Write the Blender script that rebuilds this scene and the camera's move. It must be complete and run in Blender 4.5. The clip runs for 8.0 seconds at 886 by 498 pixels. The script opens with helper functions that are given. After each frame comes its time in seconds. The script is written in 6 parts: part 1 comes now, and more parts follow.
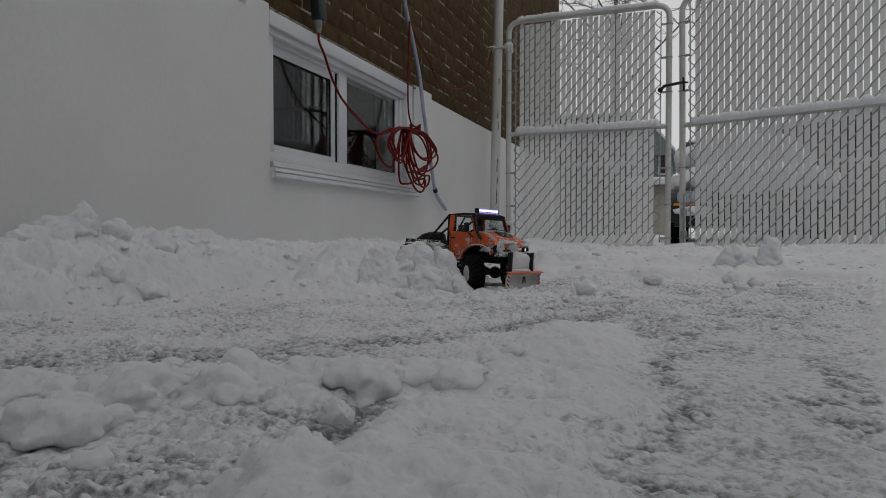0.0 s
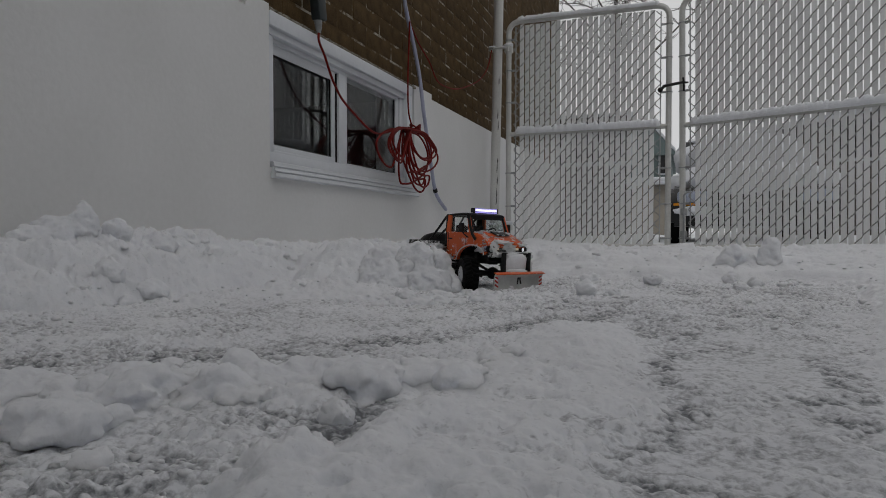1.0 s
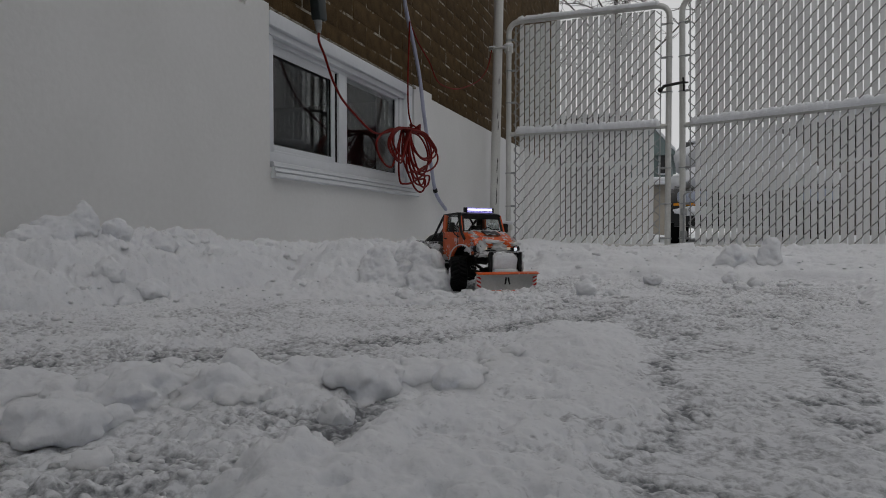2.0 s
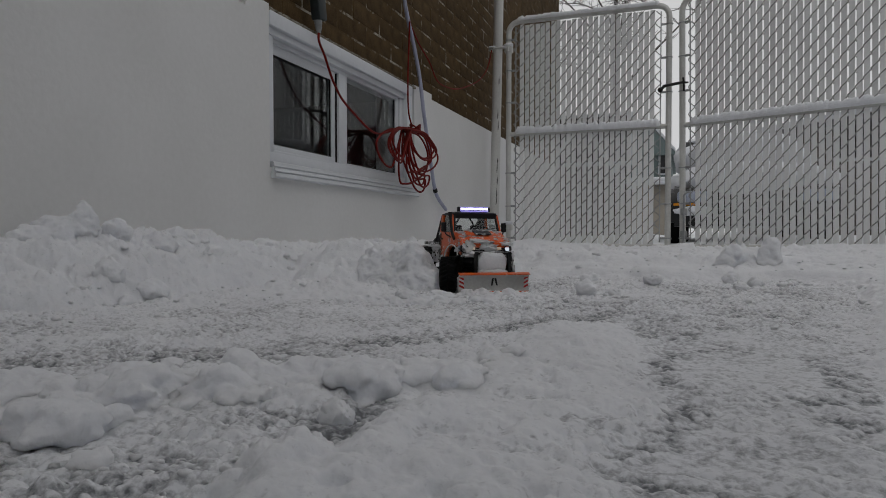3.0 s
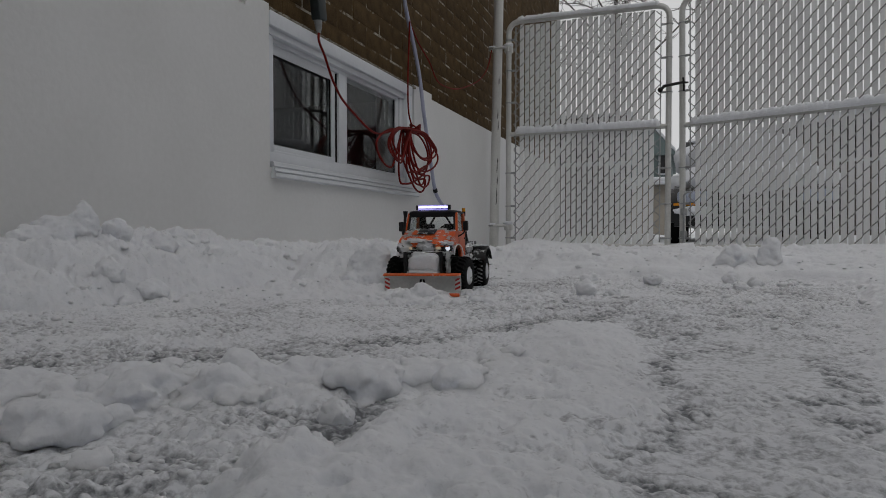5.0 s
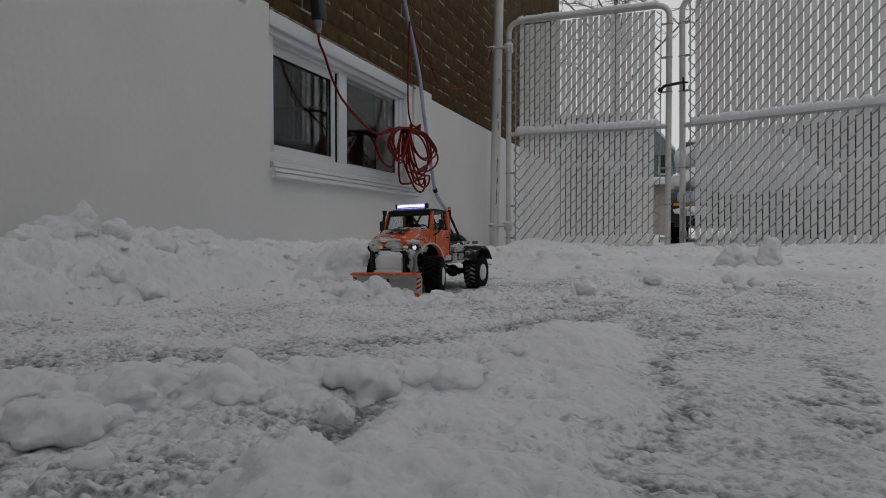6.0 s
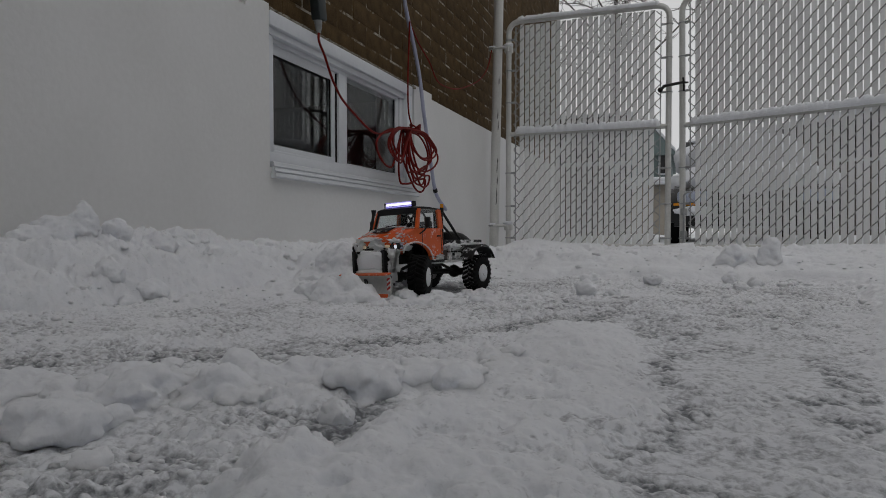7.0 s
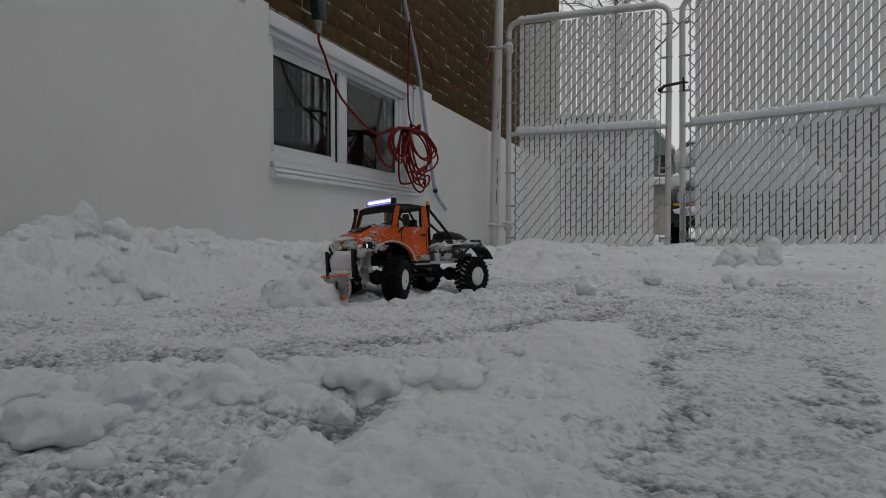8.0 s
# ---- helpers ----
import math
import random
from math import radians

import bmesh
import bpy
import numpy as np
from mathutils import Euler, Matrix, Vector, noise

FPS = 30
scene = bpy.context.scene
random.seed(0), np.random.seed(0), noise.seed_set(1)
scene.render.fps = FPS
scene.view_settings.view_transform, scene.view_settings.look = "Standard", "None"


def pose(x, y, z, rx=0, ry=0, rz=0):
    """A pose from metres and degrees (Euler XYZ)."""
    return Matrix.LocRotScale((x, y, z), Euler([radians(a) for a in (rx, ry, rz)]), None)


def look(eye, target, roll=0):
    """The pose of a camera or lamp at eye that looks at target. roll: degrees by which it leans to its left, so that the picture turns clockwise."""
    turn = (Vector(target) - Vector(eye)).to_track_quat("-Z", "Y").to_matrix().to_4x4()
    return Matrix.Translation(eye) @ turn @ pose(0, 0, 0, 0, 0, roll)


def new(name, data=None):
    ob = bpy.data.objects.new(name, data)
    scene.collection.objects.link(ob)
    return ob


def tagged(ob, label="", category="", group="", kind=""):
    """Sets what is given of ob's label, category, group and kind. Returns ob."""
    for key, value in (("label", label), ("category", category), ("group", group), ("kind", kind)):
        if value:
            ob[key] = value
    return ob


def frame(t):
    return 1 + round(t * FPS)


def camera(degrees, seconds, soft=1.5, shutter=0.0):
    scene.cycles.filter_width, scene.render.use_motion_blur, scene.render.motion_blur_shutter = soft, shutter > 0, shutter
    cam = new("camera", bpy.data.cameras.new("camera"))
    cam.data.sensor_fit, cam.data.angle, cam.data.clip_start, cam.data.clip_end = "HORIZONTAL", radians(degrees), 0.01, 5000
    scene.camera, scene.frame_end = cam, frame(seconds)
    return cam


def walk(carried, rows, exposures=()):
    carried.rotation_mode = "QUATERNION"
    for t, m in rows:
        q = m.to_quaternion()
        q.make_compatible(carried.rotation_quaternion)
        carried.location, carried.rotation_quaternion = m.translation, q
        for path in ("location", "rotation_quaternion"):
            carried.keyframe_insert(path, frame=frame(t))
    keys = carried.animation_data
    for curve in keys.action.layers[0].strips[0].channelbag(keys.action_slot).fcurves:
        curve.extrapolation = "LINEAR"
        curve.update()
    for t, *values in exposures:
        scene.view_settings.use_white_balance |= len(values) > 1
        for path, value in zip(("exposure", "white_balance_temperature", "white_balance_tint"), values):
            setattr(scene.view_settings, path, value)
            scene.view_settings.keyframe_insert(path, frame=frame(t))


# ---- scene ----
# ---------------------------------------------------------------- camera and its walk
EXPOSURE = -0.84
cam = camera(69, 8.0, soft=0.95)
EYE = (1.45, 0.0, 0.155)
CAM_POSE = pose(EYE[0], EYE[1], EYE[2], 90 - 1.506, 0, 20.03)
walk(cam, [(0.0, CAM_POSE), (8.0, CAM_POSE)], exposures=[(0.0, EXPOSURE), (8.0, EXPOSURE)])

# ---------------------------------------------------------------- world and sun: flat overcast
world = bpy.data.worlds.new("overcast_sky")
scene.world = world
world.use_nodes = True
wn = world.node_tree.nodes
wl = world.node_tree.links
sky = wn.new("ShaderNodeTexSky")
sky.sky_type = "NISHITA"
sky.sun_disc = False
sky.sun_elevation = radians(58)
sky.sun_rotation = radians(153)
sky.air_density, sky.dust_density, sky.ozone_density = 1.0, 8.0, 1.0
grey = wn.new("ShaderNodeHueSaturation")
grey.inputs["Saturation"].default_value = 0.22
wl.new(sky.outputs[0], grey.inputs["Color"])
cloud = wn.new("ShaderNodeMix")
cloud.data_type = "RGBA"
cloud.inputs["Factor"].default_value = 0.74
cloud.inputs["B"].default_value = (5.4, 5.46, 5.62, 1)
wl.new(grey.outputs[0], cloud.inputs["A"])
wl.new(cloud.outputs["Result"], wn["Background"].inputs["Color"])
wn["Background"].inputs["Strength"].default_value = 0.15

sun_data = bpy.data.lights.new("sun", "SUN")
sun_data.energy, sun_data.angle, sun_data.color = 0.5, radians(150), (1.0, 0.985, 0.96)
sun = new("sun", sun_data)
sun.matrix_world = look((0, 0, 10), (-0.6, 1.2, 10 - 2.2))

# bright cloud low over the distance, far beyond the gate
cloud_mat = bpy.data.materials.new("bright_cloud")
cloud_mat.use_nodes = True
cn, cl = cloud_mat.node_tree.nodes, cloud_mat.node_tree.links
cn.remove(cn["Principled BSDF"])
shine = cn.new("ShaderNodeEmission")
shine.inputs["Color"].default_value, shine.inputs["Strength"].default_value = (0.985, 0.99, 1.0, 1), 1.08
cl.new(shine.outputs[0], cn["Material Output"].inputs["Surface"])
cloud_mesh = bpy.data.meshes.new("backdrop")
cloud_mesh.from_pydata([(420 * math.cos(a), 420 * math.sin(a), z) for z in (-2, 190) for a in (radians(50 + 8 * k) for k in range(11))], [],
                       [(k, k + 1, k + 12, k + 11) for k in range(10)])
cloud_mesh.materials.append(cloud_mat)
tagged(new("backdrop", cloud_mesh), "bright white overcast sky far beyond the gate", "sky", kind="structure")

# ---------------------------------------------------------------- materials


def material(name, color, rough=0.6, metal=0.0, dark=None, scale=8.0, fine=120.0, bump=0.15, depth=0.002,
             spec=0.5, stretch=(1, 1, 1), spread=(0.35, 0.65), sss=0.0, random_amount=0.0):
    """Principled surface with a broad stain, a fine grain and relief in object space."""
    m = bpy.data.materials.new(name)
    m.use_nodes = True
    n, l = m.node_tree.nodes, m.node_tree.links
    b = n["Principled BSDF"]
    b.inputs["Roughness"].default_value = rough
    b.inputs["Metallic"].default_value = metal
    b.inputs["Specular IOR Level"].default_value = spec
    dark = dark or tuple(c * 0.72 for c in color)
    co = n.new("ShaderNodeTexCoord")
    mp = n.new("ShaderNodeMapping")
    mp.inputs["Scale"].default_value = stretch
    l.new(co.outputs["Object"], mp.inputs["Vector"])
    big, small = n.new("ShaderNodeTexNoise"), n.new("ShaderNodeTexNoise")
    big.inputs["Scale"].default_value, big.inputs["Detail"].default_value = scale, 6
    small.inputs["Scale"].default_value, small.inputs["Detail"].default_value = fine, 3
    for t in (big, small):
        l.new(mp.outputs[0], t.inputs["Vector"])
    ramp = n.new("ShaderNodeValToRGB")
    ramp.color_ramp.elements[0].position, ramp.color_ramp.elements[1].position = spread
    ramp.color_ramp.elements[0].color, ramp.color_ramp.elements[1].color = (*dark, 1), (*color, 1)
    mix = n.new("ShaderNodeMath")
    mix.operation = "MULTIPLY_ADD"
    mix.inputs[1].default_value = 0.35
    l.new(small.outputs["Fac"], mix.inputs[0])
    sc = n.new("ShaderNodeMath")
    sc.operation = "MULTIPLY"
    sc.inputs[1].default_value = 0.65
    l.new(big.outputs["Fac"], sc.inputs[0])
    l.new(sc.outputs[0], mix.inputs[2])
    l.new(mix.outputs[0], ramp.inputs[0])
    out = ramp.outputs[0]
    if random_amount:
        info = n.new("ShaderNodeObjectInfo")
        hsv = n.new("ShaderNodeHueSaturation")
        mr = n.new("ShaderNodeMapRange")
        mr.inputs["To Min"].default_value, mr.inputs["To Max"].default_value = 1 - random_amount, 1 + random_amount
        l.new(info.outputs["Random"], mr.inputs["Value"])
        l.new(mr.outputs[0], hsv.inputs["Value"])
        l.new(out, hsv.inputs["Color"])
        out = hsv.outputs[0]
    l.new(out, b.inputs["Base Color"])
    if sss:
        b.inputs["Subsurface Weight"].default_value = sss
        b.inputs["Subsurface Radius"].default_value = (1.0, 1.0, 1.0)
        b.inputs["Subsurface Scale"].default_value = 0.022
    if bump:
        bp = n.new("ShaderNodeBump")
        bp.inputs["Strength"].default_value, bp.inputs["Distance"].default_value = bump, depth
        l.new(small.outputs["Fac"], bp.inputs["Height"])
        l.new(bp.outputs[0], b.inputs["Normal"])
    return m


def glass_material(name, tint=(0.95, 0.97, 0.97)):
    m = bpy.data.materials.new(name)
    m.use_nodes = True
    n, l = m.node_tree.nodes, m.node_tree.links
    n.remove(n["Principled BSDF"])
    g = n.new("ShaderNodeBsdfGlass")
    g.inputs["IOR"].default_value, g.inputs["Roughness"].default_value = 1.40, 0.0
    g.inputs["Color"].default_value = (*tint, 1)
    l.new(g.outputs[0], n["Material Output"].inputs["Surface"])
    return m


def glow(name, color, strength):
    m = bpy.data.materials.new(name)
    m.use_nodes = True
    b = m.node_tree.nodes["Principled BSDF"]
    b.inputs["Base Color"].default_value = (0.8, 0.8, 0.85, 1)
    b.inputs["Emission Color"].default_value = (*color, 1)
    b.inputs["Emission Strength"].default_value = strength
    return m


SNOW = material("snow", (0.765, 0.78, 0.81), 0.75, dark=(0.70, 0.712, 0.74), scale=5, fine=260, bump=0.22, depth=0.0015, spec=0.15, sss=1.0)


def add_relief(m, scale, strength, depth):
    """A second, coarser relief under the grain."""
    n, l = m.node_tree.nodes, m.node_tree.links
    b = n["Principled BSDF"]
    fine = b.inputs["Normal"].links[0].from_node
    co, t, bp = n.new("ShaderNodeTexCoord"), n.new("ShaderNodeTexNoise"), n.new("ShaderNodeBump")
    t.inputs["Scale"].default_value, t.inputs["Detail"].default_value, t.inputs["Roughness"].default_value = scale, 7, 0.62
    l.new(co.outputs["Object"], t.inputs["Vector"])
    bp.inputs["Strength"].default_value, bp.inputs["Distance"].default_value = strength, depth
    l.new(t.outputs["Fac"], bp.inputs["Height"])
    l.new(bp.outputs[0], fine.inputs["Normal"])


add_relief(SNOW, 42.0, 0.5, 0.008)


def slush_and_shade(source):
    """The same snow, greyed by a point attribute: thin trodden slush plus painted crevice shade."""
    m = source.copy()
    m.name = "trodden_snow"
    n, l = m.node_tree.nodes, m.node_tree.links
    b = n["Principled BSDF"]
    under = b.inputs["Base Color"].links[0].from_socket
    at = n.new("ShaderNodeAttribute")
    at.attribute_name = "slush_shade"
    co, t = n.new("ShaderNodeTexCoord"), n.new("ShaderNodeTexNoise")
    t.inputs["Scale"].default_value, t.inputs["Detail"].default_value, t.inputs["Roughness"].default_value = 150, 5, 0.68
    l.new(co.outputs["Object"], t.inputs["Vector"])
    # dark specks between the crumbs: thin slush, and shade painted into the gaps
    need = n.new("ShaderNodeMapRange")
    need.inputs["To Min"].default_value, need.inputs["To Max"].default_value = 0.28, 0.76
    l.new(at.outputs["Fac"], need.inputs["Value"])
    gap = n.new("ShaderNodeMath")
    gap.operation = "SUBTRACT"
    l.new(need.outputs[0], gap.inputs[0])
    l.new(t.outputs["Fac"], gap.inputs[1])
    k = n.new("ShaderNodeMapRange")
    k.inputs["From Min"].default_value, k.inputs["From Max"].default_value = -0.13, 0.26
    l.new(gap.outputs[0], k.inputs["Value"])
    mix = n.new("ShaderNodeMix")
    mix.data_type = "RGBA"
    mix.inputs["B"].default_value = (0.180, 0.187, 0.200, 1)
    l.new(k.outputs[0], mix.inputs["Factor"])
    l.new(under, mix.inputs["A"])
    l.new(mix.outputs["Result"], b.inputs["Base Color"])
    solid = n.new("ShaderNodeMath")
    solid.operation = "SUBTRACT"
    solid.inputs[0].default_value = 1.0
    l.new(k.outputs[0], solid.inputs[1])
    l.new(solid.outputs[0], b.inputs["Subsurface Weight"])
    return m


TRODDEN = slush_and_shade(SNOW)
ASPHALT = material("wet_asphalt", (0.040, 0.040, 0.042), 0.6, dark=(0.015, 0.015, 0.016), scale=14, fine=330, bump=0.8, depth=0.003)
STUCCO = material("painted_concrete", (0.755, 0.755, 0.75), 0.8, dark=(0.70, 0.70, 0.69), scale=2.6, fine=55, bump=0.25, depth=0.004, spec=0.2)
BRICK = material("brown_brick", (0.104, 0.066, 0.029), 0.85, dark=(0.046, 0.029, 0.0125), scale=14, fine=150, bump=0.6, depth=0.004, spec=0.12, random_amount=0.10)
MORTAR = material("mortar", (0.40, 0.37, 0.31), 0.9, dark=(0.085, 0.056, 0.026), scale=6, fine=38, bump=0.5, depth=0.003, spec=0.1, spread=(0.50, 0.62))
MORTAR_PALE = material("pale_mortar", (0.42, 0.39, 0.33), 0.9, dark=(0.10, 0.085, 0.06), scale=40, fine=160, bump=0.5, depth=0.003, spec=0.1)
VINYL = material("white_vinyl", (0.70, 0.72, 0.75), 0.35, dark=(0.63, 0.65, 0.68), scale=4, fine=60, bump=0.03)
GLASS = glass_material("window_glass")
SLAT = material("fence_slat_plastic", (0.86, 0.865, 0.87), 0.5, dark=(0.78, 0.785, 0.79), scale=3, fine=90, bump=0.08, stretch=(1, 1, 0.25), random_amount=0.06)
WIRE = material("galvanised_wire", (0.36, 0.36, 0.356), 0.6, 0.1, dark=(0.20, 0.20, 0.198), scale=30, fine=200, bump=0.1)
STEEL = material("white_painted_steel", (0.62, 0.62, 0.60), 0.45, dark=(0.50, 0.50, 0.48), scale=5, fine=80, bump=0.08, depth=0.001)
GALV = material("galvanised_steel", (0.42, 0.43, 0.43), 0.5, 0.5, dark=(0.28, 0.29, 0.29), scale=9, fine=120, bump=0.08, depth=0.001)
CORD = material("red_cord_rubber", (0.20, 0.012, 0.008), 0.6, dark=(0.11, 0.006, 0.004), scale=30, fine=300, bump=0.1, spec=0.15)
HOSE = material("grey_blue_hose", (0.42, 0.44, 0.56), 0.35, dark=(0.30, 0.31, 0.42), scale=14, fine=200, bump=0.05)
BLACK = material("black_plastic", (0.011, 0.011, 0.012), 0.5, dark=(0.005, 0.005, 0.005), scale=20, fine=250, bump=0.1, spec=0.3)
DARK_BOX = material("dark_green_plastic", (0.020, 0.030, 0.032), 0.5, dark=(0.010, 0.015, 0.016), scale=20, fine=250, bump=0.1)
RUBBER = material("tyre_rubber", (0.0075, 0.0075, 0.008), 0.8, dark=(0.004, 0.004, 0.004), scale=40, fine=300, bump=0.3, spec=0.15)
ORANGE = material("orange_paint", (0.72, 0.112, 0.011), 0.35, dark=(0.58, 0.080, 0.009), scale=18, fine=220, bump=0.03)
DUSTED = material("orange_paint_dusted_with_snow", (0.72, 0.112, 0.011), 0.4, dark=(0.62, 0.095, 0.014), scale=18, fine=220, bump=0.03)


def dust_with_snow(m, low, high):
    n, l = m.node_tree.nodes, m.node_tree.links
    b = n["Principled BSDF"]
    under = b.inputs["Base Color"].links[0].from_socket
    co, t = n.new("ShaderNodeTexCoord"), n.new("ShaderNodeTexNoise")
    t.inputs["Scale"].default_value, t.inputs["Detail"].default_value, t.inputs["Roughness"].default_value = 42, 8, 0.72
    l.new(co.outputs["Object"], t.inputs["Vector"])
    r = n.new("ShaderNodeMapRange")
    r.inputs["From Min"].default_value, r.inputs["From Max"].default_value = low, high
    l.new(t.outputs["Fac"], r.inputs["Value"])
    mix = n.new("ShaderNodeMix")
    mix.data_type = "RGBA"
    mix.inputs["B"].default_value = (0.80, 0.81, 0.83, 1)
    l.new(r.outputs[0], mix.inputs["Factor"])
    l.new(under, mix.inputs["A"])
    l.new(mix.outputs["Result"], b.inputs["Base Color"])


dust_with_snow(DUSTED, 0.55, 0.63)
SPLASHED = material("orange_paint_splashed_with_snow", (0.72, 0.112, 0.011), 0.38, dark=(0.64, 0.098, 0.014), scale=18, fine=220, bump=0.03)
dust_with_snow(SPLASHED, 0.57, 0.68)
GREYPAINT = material("grey_plastic", (0.30, 0.31, 0.31), 0.5, dark=(0.20, 0.205, 0.205), scale=30, fine=200, bump=0.1)
CHASSIS = material("dirty_black_metal", (0.022, 0.021, 0.020), 0.6, 0.2, dark=(0.008, 0.008, 0.008), scale=40, fine=250, bump=0.3)
PLOWGREY = material("plow_sheet_metal", (0.52, 0.53, 0.52), 0.45, 0.2, dark=(0.38, 0.39, 0.38), scale=20, fine=150, bump=0.08)
WHITE = material("white_sticker", (0.75, 0.75, 0.74), 0.5, scale=20)
RED = material("red_sticker", (0.55, 0.03, 0.025), 0.5, scale=20)
AMBER = material("amber_lens", (0.85, 0.36, 0.02), 0.25, dark=(0.75, 0.28, 0.02), scale=30)
INTERIOR = material("darkened_room_wall", (0.10, 0.10, 0.10), 0.9, dark=(0.06, 0.06, 0.06), scale=2)
LED = glow("led_strip", (0.78, 0.74, 1.0), 2.6)
LED_EDGE = glow("led_side_glow", (0.26, 0.22, 1.0), 1.5)
LAMP = glow("headlight_lens", (0.80, 0.87, 1.0), 1.3)
FLASHER = glow("indicator_lens", (1.0, 0.60, 0.04), 0.22)
LAMP_OFF = material("headlight_glass_off", (0.45, 0.50, 0.62), 0.2, scale=40)
SIDING = material("green_grey_siding", (0.16, 0.21, 0.21), 0.7, dark=(0.12, 0.16, 0.16), scale=2, fine=30)
RENDERW = material("beige_house_wall", (0.42, 0.38, 0.32), 0.8, scale=1.5, fine=30)
DARKBRICK = material("dark_house_wall", (0.10, 0.085, 0.075), 0.85, scale=1.5, fine=40)
ROOFING = material("grey_shingle", (0.10, 0.10, 0.105), 0.85, scale=4, fine=60)
DUSTY_BLACK = material("black_plastic_dusted_with_snow", (0.014, 0.014, 0.015), 0.5, dark=(0.006, 0.006, 0.006), scale=20, fine=250, bump=0.1, spec=0.3)
dust_with_snow(DUSTY_BLACK, 0.52, 0.62)
TREADSNOW = material("snow_packed_tread", (0.02, 0.02, 0.02), 0.7, dark=(0.01, 0.01, 0.01), scale=20, fine=250, bump=0.1)
dust_with_snow(TREADSNOW, 0.43, 0.58)
SPRIG = material("snowy_twig_bark", (0.50, 0.50, 0.51), 0.8, dark=(0.12, 0.10, 0.09), scale=9, fine=40, bump=0.0)
CARPAINT = material("black_car_paint", (0.012, 0.012, 0.013), 0.3, scale=4)

# ---------------------------------------------------------------- mesh helpers


def part(name, bm, mat, parent=None, label="", smooth=True, angle=40):
    me = bpy.data.meshes.new(name)
    bm.normal_update()
    bm.to_mesh(me)
    bm.free()
    me.materials.append(mat)
    if smooth:
        for p in me.polygons:
            p.use_smooth = True
        me.set_sharp_from_angle(angle=radians(angle))
    ob = new(name, me)
    ob.parent = parent
    if label:
        ob["label"] = label
    return ob


def empty(name, m):
    e = new(name)
    e.empty_display_size = 0.05
    e.matrix_world = m
    return e


def box(bm, size, center, rot=None, bevel=0.0, segments=2):
    """A bevelled block of that size; rot is a 3x3 or Euler turn about its centre."""
    made = bmesh.ops.create_cube(bm, size=1.0)["verts"]
    bmesh.ops.scale(bm, vec=size, verts=made)
    if bevel:
        edges = list({e for v in made for e in v.link_edges})
        res = bmesh.ops.bevel(bm, geom=edges, offset=bevel, segments=segments, affect="EDGES", profile=0.5)
        made = list({v for f in res["faces"] for v in f.verts} | {v for v in made if v.is_valid})
    if rot is not None:
        r = Euler([radians(a) for a in rot]).to_matrix()
        bmesh.ops.rotate(bm, cent=(0, 0, 0), matrix=r, verts=made)
    bmesh.ops.translate(bm, vec=center, verts=made)
    return made


def tube(bm, pts, r, seg=10, closed=False, caps=True):
    """A round tube of radius r (a number or one for each point) through the points."""
    pts = [Vector(p) for p in pts]
    n = len(pts)
    rings, side = [], None
    for i, p in enumerate(pts):
        a = pts[i - 1] if (i or closed) else p
        b = pts[(i + 1) % n] if (i < n - 1 or closed) else p
        d = (b - a).normalized()
        if side is None:
            side = d.orthogonal().normalized()
        side = (side - d * side.dot(d))
        side = side.normalized() if side.length > 1e-6 else d.orthogonal().normalized()
        other = d.cross(side)
        rad = r[i] if isinstance(r, (list, tuple)) else r
        rings.append([bm.verts.new(p + rad * (math.cos(t) * side + math.sin(t) * other))
                      for t in (2 * math.pi * k / seg for k in range(seg))])
    for i in range(n if closed else n - 1):
        a, b = rings[i], rings[(i + 1) % n]
        for k in range(seg):
            bm.faces.new((a[k], a[(k + 1) % seg], b[(k + 1) % seg], b[k]))
    if caps and not closed:
        bm.faces.new(rings[0][::-1])
        bm.faces.new(rings[-1])


def spline(pts, steps=8):
    """Catmull-Rom points through pts."""
    p = [Vector(q) for q in pts]
    p = [2 * p[0] - p[1]] + p + [2 * p[-1] - p[-2]]
    out = []
    for i in range(1, len(p) - 2):
        for k in range(steps):
            t = k / steps
            out.append(0.5 * ((2 * p[i]) + (p[i + 1] - p[i - 1]) * t + (2 * p[i - 1] - 5 * p[i] + 4 * p[i + 1] - p[i + 2]) * t * t
                              + (3 * p[i] - p[i - 1] - 3 * p[i + 1] + p[i + 2]) * t ** 3))
    out.append(p[-2])
    return out


def lathe(bm, profile, y, z, seg=18):
    """Turn a profile of (x, radius) about an axis along x."""
    loft(bm, [[(x, y + r * math.cos(2 * math.pi * k / seg), z + r * math.sin(2 * math.pi * k / seg)) for k in range(seg)] for x, r in profile])


def loft(bm, loops, caps=True):
    rings = [[bm.verts.new(p) for p in lp] for lp in loops]
    n = len(rings[0])
    for a, b in zip(rings, rings[1:]):
        for k in range(n):
            bm.faces.new((a[k], a[(k + 1) % n], b[(k + 1) % n], b[k]))
    if caps:
        bm.faces.new(rings[0][::-1])
        bm.faces.new(rings[-1])
    bmesh.ops.recalc_face_normals(bm, faces=bm.faces[:])


